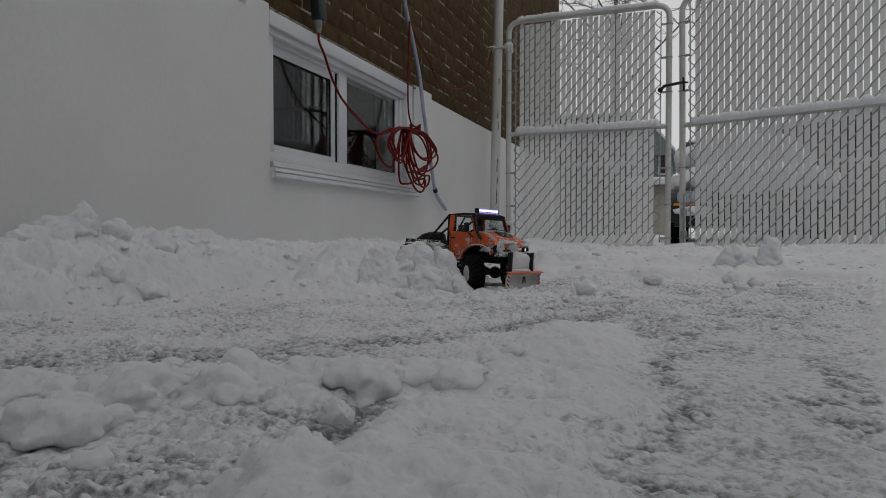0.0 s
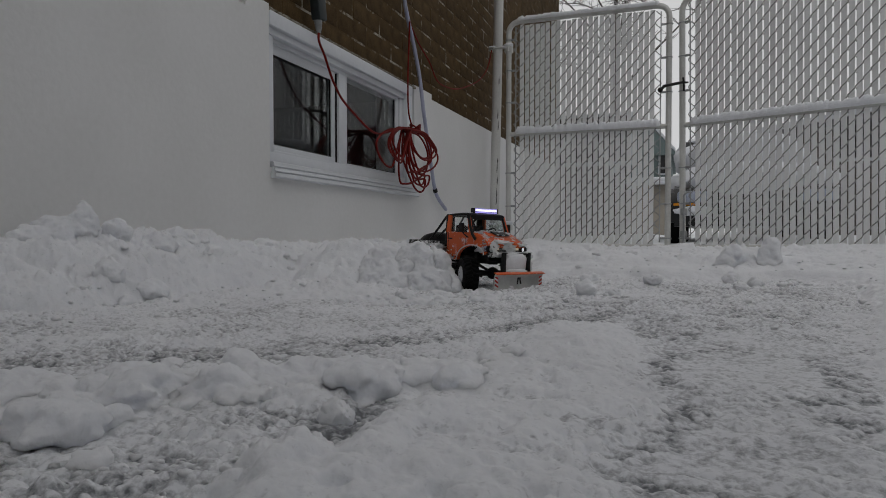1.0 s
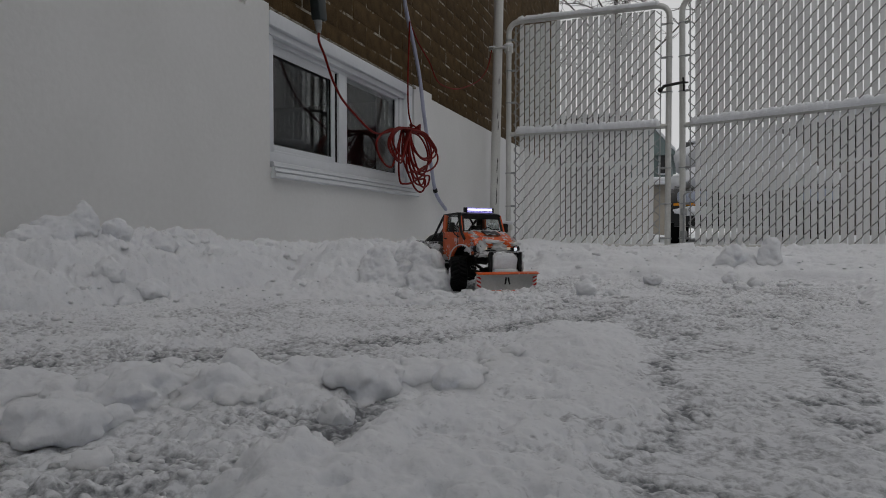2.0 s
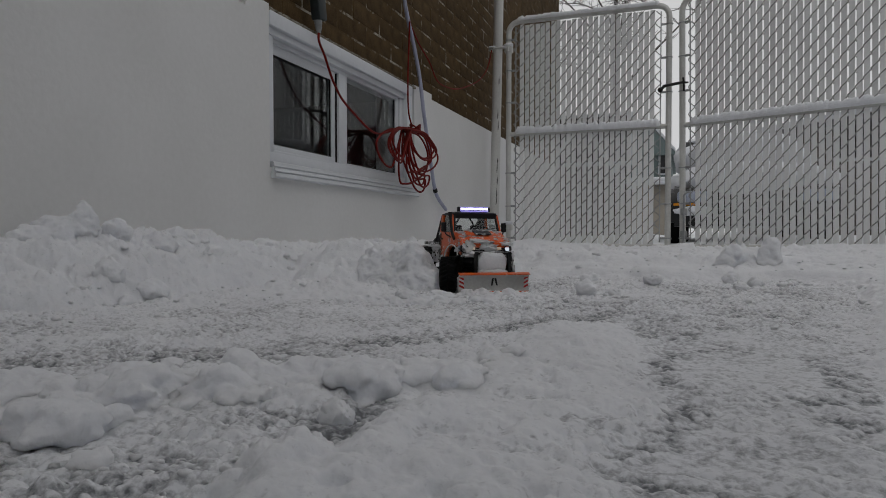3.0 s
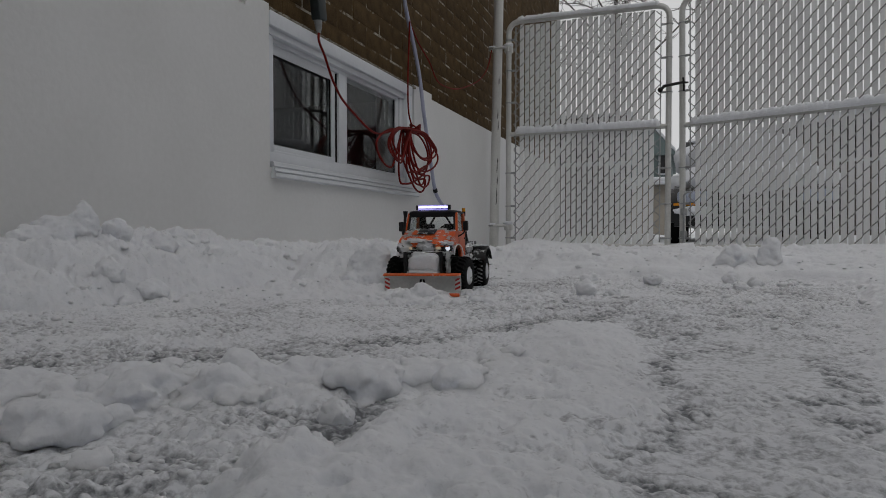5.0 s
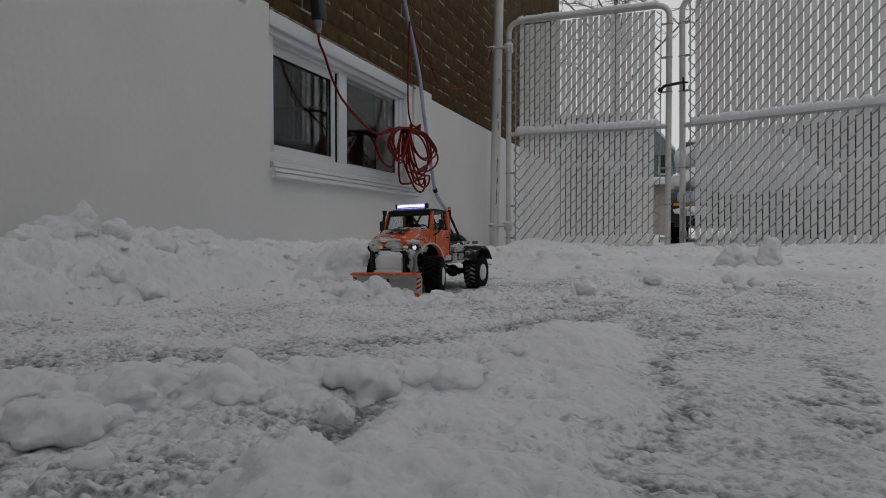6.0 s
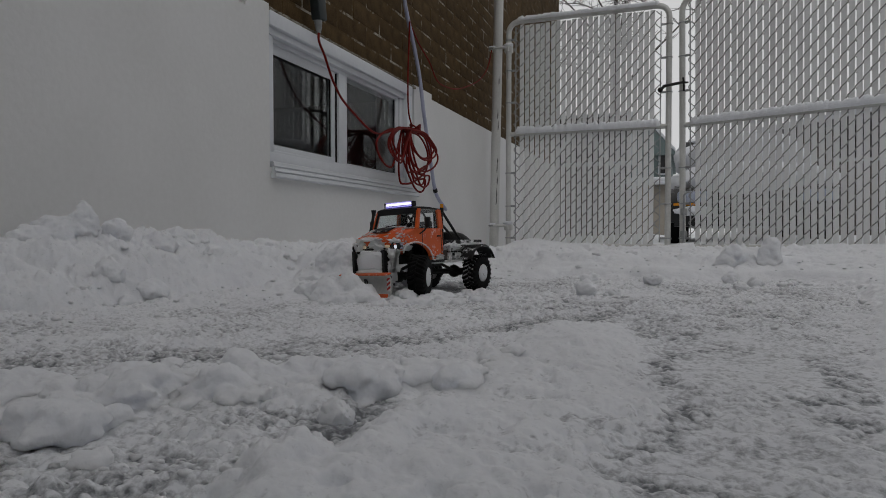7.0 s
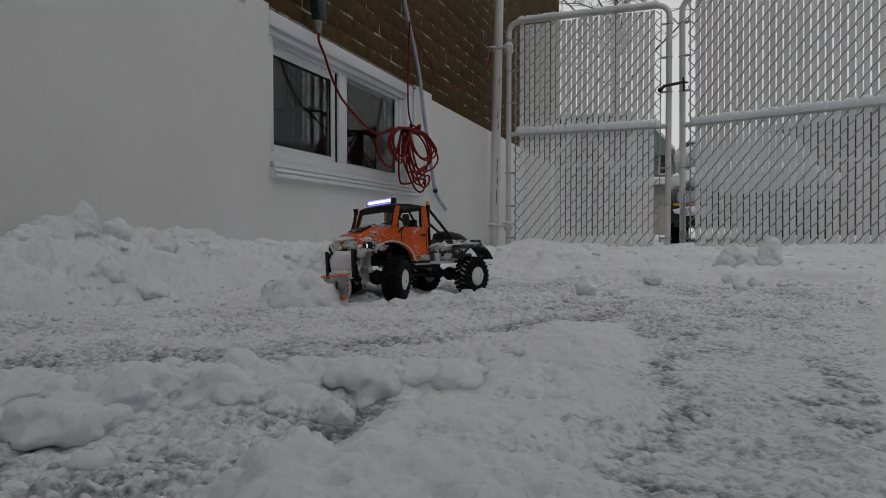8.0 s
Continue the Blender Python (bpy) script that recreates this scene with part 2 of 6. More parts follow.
def prism(bm, outline, axis, lo, hi, bevel=0.0):
    """Extrude a flat outline along an axis (0 x, 1 y, 2 z) from lo to hi."""
    def place(p, v):
        return {0: (v, p[0], p[1]), 1: (p[0], v, p[1]), 2: (p[0], p[1], v)}[axis]
    a = [bm.verts.new(place(p, lo)) for p in outline]
    b = [bm.verts.new(place(p, hi)) for p in outline]
    n = len(a)
    faces = [bm.faces.new(a[::-1]), bm.faces.new(b)]
    for k in range(n):
        faces.append(bm.faces.new((a[k], a[(k + 1) % n], b[(k + 1) % n], b[k])))
    bmesh.ops.recalc_face_normals(bm, faces=faces)
    if bevel:
        edges = list(set(faces[0].edges) | set(faces[1].edges))
        bmesh.ops.bevel(bm, geom=edges, offset=bevel, segments=2, affect="EDGES")


def blob(bm, center, radii, seed, rough=0.25, sub=3, freq=1.6, square=1.0):
    """An uneven lump of snow."""
    made = bmesh.ops.create_icosphere(bm, subdivisions=sub, radius=1.0)["verts"]
    off = Vector((seed * 7.31, seed * 3.17, seed * 1.93))
    for v in made:
        d = v.co.normalized()
        k = 1 - rough * 0.35 + rough * noise.noise(d * freq + off) + rough * 0.9 * abs(noise.noise(d * freq * 1.7 + off)) + rough * 0.45 * abs(noise.noise(d * freq * 3.9 + off))
        e = [math.copysign(abs(c) ** square, c) for c in d]
        v.co = Vector((e[0] * radii[0] * k, e[1] * radii[1] * k, e[2] * radii[2] * k)) + Vector(center)
    return made


def billow(bm, center, radii, seed, scale=1.0, sub=5, flare=0.0):
    """A cumulus-like lump of snow; its puffs are of real size, times scale; flare widens the foot."""
    made = bmesh.ops.create_icosphere(bm, subdivisions=sub, radius=1.0)["verts"]
    off = Vector((seed * 5.13, seed * 2.71, seed * 8.37))
    for v in made:
        d = v.co.normalized()
        p = Vector((d.x * radii[0], d.y * radii[1], d.z * radii[2]))
        bend = Vector((noise.noise(p * (11 / scale) + off), noise.noise(p * (11 / scale) - off), noise.noise(p * (13 / scale) + off * 2))) * 0.008 * scale
        w = p + bend
        puff = 0.026 * abs(noise.noise(w * (19 / scale) + off)) + 0.014 * abs(noise.noise(w * (44 / scale) - off)) + 0.007 * abs(noise.noise(w * (100 / scale) + off)) + 0.003 * abs(noise.noise(w * (210 / scale) + off)) - 0.006
        p = p + bend + d * puff * scale
        if flare and d.z < 0.5:
            k = 1 + flare * (0.5 - d.z) ** 2
            p.x, p.y = p.x * k, p.y * k
        v.co = p + Vector(center)
    return made


def crust(bm, center, size, seed, rot=None):
    """A flat crust of snow stuck on a surface."""
    made = blob(bm, (0, 0, 0), (size[0] / 2, size[1] / 2, size[2] / 2), seed, 0.85, 3, 2.3)
    if rot is not None:
        bmesh.ops.rotate(bm, cent=(0, 0, 0), matrix=Euler([radians(a) for a in rot]).to_matrix(), verts=made)
    bmesh.ops.translate(bm, vec=center, verts=made)


# ---------------------------------------------------------------- snow height


def lattice(ix, iy, seed):
    h = (ix * 374761393 + iy * 668265263 + seed * 974711) & 0xFFFFFFFF
    h = ((h ^ (h >> 13)) * 1274126177) & 0xFFFFFFFF
    return ((h ^ (h >> 16)) & 0xFFFF) / 65535.0


def vnoise(x, y, seed=0):
    ix, iy = np.floor(x).astype(np.int64), np.floor(y).astype(np.int64)
    fx, fy = x - ix, y - iy
    sx, sy = fx * fx * fx * (fx * (fx * 6 - 15) + 10), fy * fy * fy * (fy * (fy * 6 - 15) + 10)
    a, b = lattice(ix, iy, seed), lattice(ix + 1, iy, seed)
    c, d = lattice(ix, iy + 1, seed), lattice(ix + 1, iy + 1, seed)
    return ((a + (b - a) * sx) * (1 - sy) + (c + (d - c) * sx) * sy) * 2 - 1


def fbm(x, y, seed=0, octaves=4, gain=0.5):
    total, amp = 0.0, 1.0
    for o in range(octaves):
        total = total + amp * vnoise(x * 2 ** o + 17.3 * o, y * 2 ** o - 9.1 * o, seed + o)
        amp *= gain
    return total


def lumps(x, y, cell, seed, fill=0.7):
    """Heaped rounded clods, one or none in each cell; height in metres."""
    u, v = x / cell, y / cell
    ix, iy = np.floor(u).astype(np.int64), np.floor(v).astype(np.int64)
    best = np.zeros_like(u)
    for dx in (-1, 0, 1):
        for dy in (-1, 0, 1):
            cx, cy = ix + dx, iy + dy
            px, py = cx + lattice(cx, cy, seed), cy + lattice(cx, cy, seed + 1)
            r = 0.25 + 0.55 * lattice(cx, cy, seed + 2)
            r = np.where(lattice(cx, cy, seed + 3) < fill, r, 0.01)
            q = 1 - ((u - px) ** 2 + (v - py) ** 2) / (r * r)
            best = np.maximum(best, r * np.maximum(q, 0) ** 0.68)
    return best * cell * 0.8


def ramp01(v, a, b):
    t = np.clip((v - a) / (b - a), 0, 1)
    return t * t * (3 - 2 * t)


def hill(x, y, cx, cy, rx, ry, h, turn=0.0, power=1.0):
    c, s = math.cos(radians(turn)), math.sin(radians(turn))
    u, v = ((x - cx) * c + (y - cy) * s) / rx, (-(x - cx) * s + (y - cy) * c) / ry
    return h * np.exp(-(u * u + v * v) ** power)


def snow_height(x, y, with_slush_shade=False):
    # wobble the plan so that no edge is straight
    wx = x + 0.02 * fbm(x * 7, y * 7, 3, 3) + 0.006 * fbm(x * 40, y * 40, 5, 2)
    wy = y + 0.02 * fbm(x * 7, y * 7, 11, 3) + 0.006 * fbm(x * 40, y * 40, 13, 2)
    grain = fbm(x * 55, y * 55, 21, 3)
    clod_s, clod_m, clod_l = lumps(x, y, 0.022, 31, 0.75), lumps(x, y, 0.055, 41, 0.8), lumps(x, y, 0.13, 51, 0.85)

    # thin trodden layer of crumbs, scraped through in places
    crumb = lumps(x, y, 0.0075, 201, 0.80)
    flake = lumps(x, y, 0.015, 211, 0.75)
    puff = 0.0060 * np.abs(vnoise(x * 16 + 3 * vnoise(x * 6, y * 6, 349), y * 16, 351)) + 0.0105 * np.abs(vnoise(x * 34 + 3 * vnoise(x * 9, y * 9, 345), y * 34, 341)) + 0.0078 * np.abs(vnoise(x * 75, y * 75, 343)) + 0.0042 * np.abs(vnoise(x * 150, y * 150, 347))
    # lanes scraped to the tarmac, still sprinkled with crumbs
    lane = np.exp(-((wy - (0.497 + 0.70 * (wx - 0.749) + 0.75 * (wx - 0.749) ** 2)) / 0.075) ** 2) * ramp01(wx, 0.2, 0.5) * (1 - ramp01(wx, 1.35, 1.5))
    right_lane = ramp01(wx, 1.40, 1.43) * (1 - ramp01(wx - 0.10 * wy, 1.56, 1.60)) * (1 - ramp01(wy, 1.6, 2.3))
    smooth_lane = right_lane * (1 - ramp01(wy, 0.85, 1.15))
    rugged = 0.25 + 0.75 * ramp01(vnoise(x * 5, y * 5, 241), -0.5, 0.5)
    rugged = rugged * (1 - 0.5 * ramp01(x, 1.38, 1.44) * (1 - ramp01(y, 0.9, 1.3)))
    z = 0.0006 + 0.0026 * fbm(x * 6, y * 6, 61, 3) + rugged * (0.0022 * fbm(x * 46, y * 46, 71, 3) + 0.30 * crumb + 0.30 * flake) + (0.35 + 0.65 * rugged) * (1 - 0.62 * smooth_lane) * puff + 0.34 * clod_s * ramp01(vnoise(x * 9, y * 9, 81), 0.1, 0.6)
    z = z + 0.0008 * grain

    edge_l = np.exp(-((wx - 1.430 - 0.02 * wy) / 0.020) ** 2) * (1 - ramp01(wy, 0.85, 1.05))
    edge_r = 0.8 * np.exp(-((wx - 1.535 - 0.10 * wy) / 0.030) ** 2) * (1 - ramp01(wy, 1.3, 1.6))
    front_left = (1 - ramp01(wy, 0.32, 0.38)) * (1 - ramp01(wx, 1.12, 1.2))
    far_lane = np.exp(-((wy - 1.35 - 0.12 * (wx - 1.3)) / 0.10) ** 2) * ramp01(wx, 0.95, 1.15)
    near_right = (1 - ramp01(wy, 0.36, 0.48)) * ramp01(wx, 1.39, 1.43) * (1 - ramp01(wx, 1.50, 1.56))
    bare = np.clip(np.maximum.reduce([1.25 * lane, 0.9 * ramp01(vnoise(x * 7, y * 7, 291), 0.15, 0.6) * ramp01(wy, 0.75, 0.95) * (1 - ramp01(wy, 1.9, 2.3)) * ramp01(wx, 0.45, 0.6), 0.95 * edge_l * right_lane * ramp01(vnoise(x * 26, y * 26, 383), -0.9, 0.3), 0.80 * edge_r * right_lane * ramp01(vnoise(x * 26, y * 26, 385), -0.8, 0.4), 0.80 * front_left, 0.75 * far_lane, 0.65 * near_right]) * (0.85 + 0.5 * vnoise(x * 10, y * 10, 221)), 0, 1)
    # patch where the truck stands: bared tarmac and its shade, both as colour
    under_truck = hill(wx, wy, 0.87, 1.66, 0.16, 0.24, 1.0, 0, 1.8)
    trodden = ramp01(wx, 0.35, 0.6) * (1 - ramp01(wy - 0.22 * wx, 1.65, 2.0)) * (0.40 + 0.28 * vnoise(x * 6, y * 12, 371) + 0.22 * vnoise(x * 17, y * 34, 373)) * (1 - 0.85 * ramp01(wx, 1.36, 1.42) * (1 - ramp01(wy, 0.80, 1.05)))
    bare = np.clip(np.maximum.reduce([bare, under_truck, trodden]), 0, 1)
    coarse = np.maximum(0.85 * flake / 0.0096, 0.70 * crumb / 0.0048)
    broken = coarse + 0.30 * np.abs(vnoise(x * 62, y * 62, 251)) + 0.26 * np.abs(vnoise(x * 120, y * 120, 257)) + 0.2 * np.abs(vnoise(x * 240, y * 240, 259))
    speck = 0.0008 + 0.0056 * broken + 0.0012 * fbm(x * 20, y * 20, 261, 2)
    z = z * (1 - 0.72 * bare) + bare * (speck - 0.0015)
    thin = z
    z = z - 0.0012 * right_lane * (1 - bare) + 0.0012 * right_lane * vnoise(x * 16, y * 16, 271)

    # packed band between the lanes
    band = ramp01(wx, 1.225, 1.285) * (1 - ramp01(wx, 1.355, 1.415)) * (1 - ramp01(wy, 0.85, 1.12))
    z = z * (1 - 0.82 * band) + band * (0.014 + 0.0042 * fbm(x * 11, y * 11, 91, 3) - 0.0055 * ramp01(vnoise(x * 42, y * 42, 391), 0.42, 0.85) + 0.0026 * fbm(x * 60, y * 60, 93, 3) + 0.16 * clod_m + 0.22 * clod_s * ramp01(vnoise(x * 12, y * 12, 281), 0, 0.5) + 0.0016 * np.sin(y * 420) * ramp01(vnoise(x * 60, y * 60, 381), -0.6, 0.4) * ramp01(x, 1.335, 1.342) * (1 - ramp01(x, 1.362, 1.369)) * (1 - ramp01(y, 0.42, 0.5)))
    near_pack = (1 - ramp01(wy, 0.30, 0.40)) * ramp01(wx, 1.23, 1.27) * (1 - ramp01(wx, 1.36, 1.41))
    z = z + 0.008 * near_pack

    # low swell under the heaped ridge in the foreground
    ridge_y = 0.376 + 0.76 * (wx - 0.924)
    ridge = np.exp(-np.abs((wy - ridge_y) / 0.070) ** 2.4) * ramp01(wx, 0.3, 0.6) * (1 - ramp01(wx, 1.20, 1.30))
    z = z + ridge * (0.006 + 0.010 * np.abs(vnoise(x * 19, y * 19, 361)) + 0.006 * np.abs(vnoise(x * 44, y * 44, 363)) + 0.10 * clod_m)
    z = z + hill(wx, wy, 1.232, 0.300, 0.034, 0.040, 0.022, 10, 1.6) + hill(wx, wy, 1.258, 0.440, 0.026, 0.060, 0.012, 8, 1.5)
    # pit scraped to the tarmac behind the lumps
    pit = hill(x + 0.35 * (wx - x), y + 0.35 * (wy - y), 1.204, 0.432, 0.036, 0.088, 1.0, 2, 2.4)
    z = z * (1 - pit) + pit * speck

    # bank against the house wall
    reach = 0.36 + 0.20 * ramp01(wy, 1.30, 1.70) + 0.06 * fbm(x * 0 + 1.7, y * 3.0, 97, 3) - 0.16 * ramp01(wy, 2.3, 3.0)
    prof = np.clip(1 - (wx / np.maximum(reach, 0.1)), 0, 1)
    crest = np.interp(y, [0.6, 0.95, 1.05, 1.12, 1.28, 1.47, 1.62, 1.72, 1.82, 1.94, 2.06, 2.20, 2.45, 3.0, 4.2, 5.0],
                      [0.10, 0.118, 0.140, 0.162, 0.146, 0.140, 0.128, 0.104, 0.082, 0.104, 0.072, 0.042, 0.045, 0.022, 0.008, 0.004])
    billow = 0.046 * np.abs(vnoise(x * 9 + 2 * vnoise(x * 4, y * 4, 351), y * 9, 353)) + 0.024 * np.abs(vnoise(x * 21, y * 21, 355)) + 0.013 * np.abs(vnoise(x * 47, y * 47, 357)) + 0.006 * np.abs(vnoise(x * 105, y * 105, 359))
    bank = crest * prof ** 0.62 * (1.0 - 0.15 * (1 - ramp01(x, 0.0, 0.08)))
    z = z + bank * (1 + 0.06 * fbm(x * 22, y * 22, 103, 3)) + ramp01(prof, 0, 0.3) * ((0.60 - 0.25 * ramp01(y, 1.9, 2.2)) * billow - 0.008 + 0.0018 * fbm(x * 60, y * 60, 105, 3))
    z = z + hill(wx, y, 0.125, 1.148, 0.040, 0.026, 0.046, 0, 1.0) + hill(wx, y, 0.130, 1.240, 0.036, 0.026, 0.020, 0, 1.1)
    # piles on its outer edge
    shelf = np.maximum(hill(wx, wy, 0.455, 1.87, 0.17, 0.24, 0.098, 0, 1.8), hill(wx, wy, 0.590, 1.70, 0.145, 0.22, 0.100, 0, 2.0))
    z = np.maximum(z, shelf + ramp01(shelf, 0.0, 0.04) * (0.7 * billow - 0.006 + 0.003 * fbm(x * 45, y * 45, 303, 3)))

    # loose snow spilt before the bank
    spill = hill(wx, wy, 0.62, 1.38, 0.17, 0.15, 1.0, 0, 1.6)
    z = z + spill * (0.008 + 0.45 * billow)
    # deeper snow towards the gate
    apron = ramp01(wy - 0.22 * wx, 1.85, 2.35) * (1 - 0.75 * ramp01(wx, 1.7, 1.9) * (1 - ramp01(wy, 2.6, 3.4))) * (1 - 0.75 * ramp01(0.75 - wx, 0, 0.3) * ramp01(wy, 2.5, 3.2))
    z = z + apron * (0.030 + 0.016 * ramp01(1.3 - wx, 0, 0.5) + 0.012 * fbm(x * 2.5, y * 2.5, 107, 4) + 0.55 * billow * ramp01(vnoise(x * 2, y * 2, 109), -0.5, 0.5))
    # smooth shoulder of snow across the yard, an arc round the camera fitting its view
    off = np.hypot(wx - 1.45, wy) + 0.05 * fbm(x * 4, y * 4, 401, 3)
    shoulder = (0.55 * ramp01(off, 2.04, 2.16) + 0.45 * ramp01(off, 2.20, 2.36)) * (1 - ramp01(off, 2.7, 3.4)) * ramp01(wx, 0.85, 1.05)
    z = np.maximum(z, shoulder * (0.060 + 0.008 * fbm(x * 5, y * 5, 403, 3) + 0.35 * billow + 0.0012 * fbm(x * 50, y * 50, 405, 3)))
    # smooth drift against the gate
    drift = np.interp(x, [0.0, 0.15, 0.22, 0.30, 0.40, 0.52, 0.68, 0.92, 1.26, 1.40, 1.55, 1.72, 2.1, 2.5, 2.8], [0.0, 0.002, 0.03, 0.088, 0.108, 0.09, 0.068, 0.045, 0.028, 0.010, 0.030, 0.042, 0.046, 0.058, 0.075])
    near_gate = ramp01(y + 0.33 * np.maximum(x - 1.48, 0), 4.30, 4.72)
    z = z * (1 - near_gate) + near_gate * (drift + 0.003 * fbm(x * 5, y * 5, 115, 3))
    z = z + hill(wx, wy, 2.6, 4.1, 0.5, 0.4, 0.02)

    # bank at the far side of the yard
    right_bank = ramp01(wx - 0.17 * wy, 1.535, 1.60) * ramp01(wy, 0.7, 0.95) * (1 - ramp01(wy, 1.95, 2.25))
    z = z + right_bank * (0.016 + 0.01 * fbm(x * 6, y * 6, 113, 3) + 0.2 * clod_m) + 0.035 * ramp01(wx, 2.1, 2.6) * (1 - near_gate)

    # tarmac laid bare by the plow, and wheel ruts of the truck
    z = z - hill(wx, wy, 0.925, 1.540, 0.10, 0.12, 0.0068, 0, 1.6) + hill(wx, wy, 0.93, 1.31, 0.10, 0.03, 0.006, 15)
    for cx, cy, turn in ((0.96, 1.60, -60), (0.80, 1.74, -60)):
        z = z - hill(x, y, cx, cy, 0.16, 0.03, 0.006, turn)
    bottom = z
    z = np.maximum(z, 0.0012 + 0.0009 * fbm(x * 170, y * 170, 331, 2))
    z = np.where(x < -0.004, -0.03, z)
    if not with_slush_shade:
        return z
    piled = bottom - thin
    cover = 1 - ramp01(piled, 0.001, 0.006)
    # low spots between crumbs get darker colour in place of crevice shade
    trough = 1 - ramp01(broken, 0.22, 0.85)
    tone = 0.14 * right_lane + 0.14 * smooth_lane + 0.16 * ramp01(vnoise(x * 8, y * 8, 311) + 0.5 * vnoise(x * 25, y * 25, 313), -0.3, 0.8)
    slush_shade = np.maximum(under_truck * (0.55 + 0.5 * trough) * (1 - ramp01(bottom, 0.03, 0.05)), (bare * (0.42 + 0.62 * trough) + tone * (0.7 + 0.9 * trough)) * cover)
    slush_shade = slush_shade * (1 - 0.22 * ramp01(x, 1.36, 1.42)) * (1 - hill(x, y, 0.74, 1.12, 0.32, 0.20, 0.42, 0, 1.5))
    slush_shade = np.maximum(slush_shade, pit * (0.72 + 0.5 * trough))
    return z, np.clip(slush_shade, 0, 1)


def snow_at(x, y):
    return float(snow_height(np.array([float(x)]), np.array([float(y)]))[0])


# ---------------------------------------------------------------- ground and snow
bm = bmesh.new()
ring = [bm.verts.new((900 * math.cos(a), 900 * math.sin(a), 0)) for a in (2 * math.pi * k / 48 for k in range(48))]
bm.faces.new(ring)
ground = tagged(part("ground", bm, ASPHALT), "dark wet asphalt driveway under a thin layer of snow", "ground", kind="structure")


def snow_sheet():
    fine = np.linspace(-44, 44, 760)
    ang = np.concatenate([np.linspace(-180, -44.6, 90), fine, np.linspace(44.6, 180, 90)[:-1]])
    rad = np.concatenate([np.geomspace(0.16, 5.6, 780), np.geomspace(5.75, 380, 70)])
    th = np.radians(ang) * -1 + math.radians(90 + 20.03)
    A, R = np.meshgrid(th, rad)
    x, y = EYE[0] + R * np.cos(A), EYE[1] + R * np.sin(A)
    z, slush_shade = snow_height(x, y, True)
    verts = np.stack([x, y, z], -1).reshape(-1, 3)
    na, nr = len(ang), len(rad)
    i, j = np.meshgrid(np.arange(nr - 1), np.arange(na), indexing="ij")
    a = i * na + j
    b = i * na + (j + 1) % na
    quads = np.stack([a, b, b + na, a + na], -1).reshape(-1, 4)
    keep = verts[quads].max(1)[:, 2] > -0.006
    quads = quads[keep][:, ::-1]
    me = bpy.data.meshes.new("snow_cover")
    me.vertices.add(len(verts))
    me.vertices.foreach_set("co", verts.astype(np.float32).ravel())
    me.loops.add(quads.size)
    me.loops.foreach_set("vertex_index", quads.astype(np.int32).ravel())
    me.polygons.add(len(quads))
    me.polygons.foreach_set("loop_start", np.arange(0, quads.size, 4, dtype=np.int32))
    me.polygons.foreach_set("loop_total", np.full(len(quads), 4, dtype=np.int32))
    me.polygons.foreach_set("use_smooth", np.ones(len(quads), dtype=bool))
    me.update(calc_edges=True)
    me.validate()
    wet = me.attributes.new("slush_shade", "FLOAT", "POINT")
    wet.data.foreach_set("value", slush_shade.astype(np.float32).ravel())
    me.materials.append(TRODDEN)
    return new("snow_cover", me)


snow = tagged(snow_sheet(), "trodden white snow with clods, ruts and banks over the driveway", "snow", kind="structure")

# ---------------------------------------------------------------- house wall: foundation, window, bricks
WALL_Y0, WALL_Y1, FOUND_TOP = -4.0, 8.45, 0.978
WIN_Y0, WIN_Y1, WIN_Z0, WIN_Z1 = 2.07, 3.49, 0.40, 0.985


def foundation():
    bm = bmesh.new()
    def slab(y0, y1, z0, z1, bevel=0.006):
        box(bm, (0.25, y1 - y0, z1 - z0), (-0.125, (y0 + y1) / 2, (z0 + z1) / 2), bevel=bevel)
    slab(WALL_Y0, WIN_Y0, -0.2, 0.962, 0.0)
    slab(1.93, WIN_Y0, 0.962, 1.012, 0.0)
    slab(WIN_Y0, WIN_Y1, -0.2, WIN_Z0, 0.0)
    slab(WIN_Y1, 3.77, -0.2, FOUND_TOP, 0.0)
    slab(WIN_Y1, 3.77, FOUND_TOP, 1.012, 0.0)
    slab(3.77, WALL_Y1, -0.2, FOUND_TOP, 0.0)
    return tagged(part("wall_foundation", bm, STUCCO), "white painted concrete foundation wall of the house", "wall", kind="structure")


foundation()


def ragged_strip(name, y0, y1, z, x, height, depth, mat, label, seed):
    """An uneven hand-laid bead along the wall."""
    bm = bmesh.new()
    n = int((y1 - y0) / 0.008)
    loops = []
    for k in range(n + 1):
        y = y0 + (y1 - y0) * k / n
        h = height * (1 + 0.5 * noise.noise(Vector((y * 25, seed, 0))) + 0.45 * noise.noise(Vector((y * 90, seed, 3))))
        d = depth * (1 + 0.4 * noise.noise(Vector((y * 30, seed, 7))) + 0.4 * noise.noise(Vector((y * 110, seed, 9))))
        loops.append([(x + d * math.cos(a), y, z + h * math.sin(a)) for a in (2 * math.pi * i / 8 for i in range(8))])
    loft(bm, loops)
    return tagged(part(name, bm, mat), label, "trim", kind="structure")


ragged_strip("trim_render_edge", 3.775, 6.5, FOUND_TOP - 0.001, -0.012, 0.006, 0.011, STUCCO, "uneven painted upper edge of the foundation", 1)
ragged_strip("trim_render_edge_near", 1.0, 1.93, 0.961, -0.010, 0.006, 0.010, STUCCO, "uneven painted upper edge of the foundation", 2)
ragged_strip("trim_mortar_bed", 2.07, 3.50, 0.995, -0.006, 0.008, 0.014, MORTAR_PALE, "rough pale mortar bead above the window frame", 3)


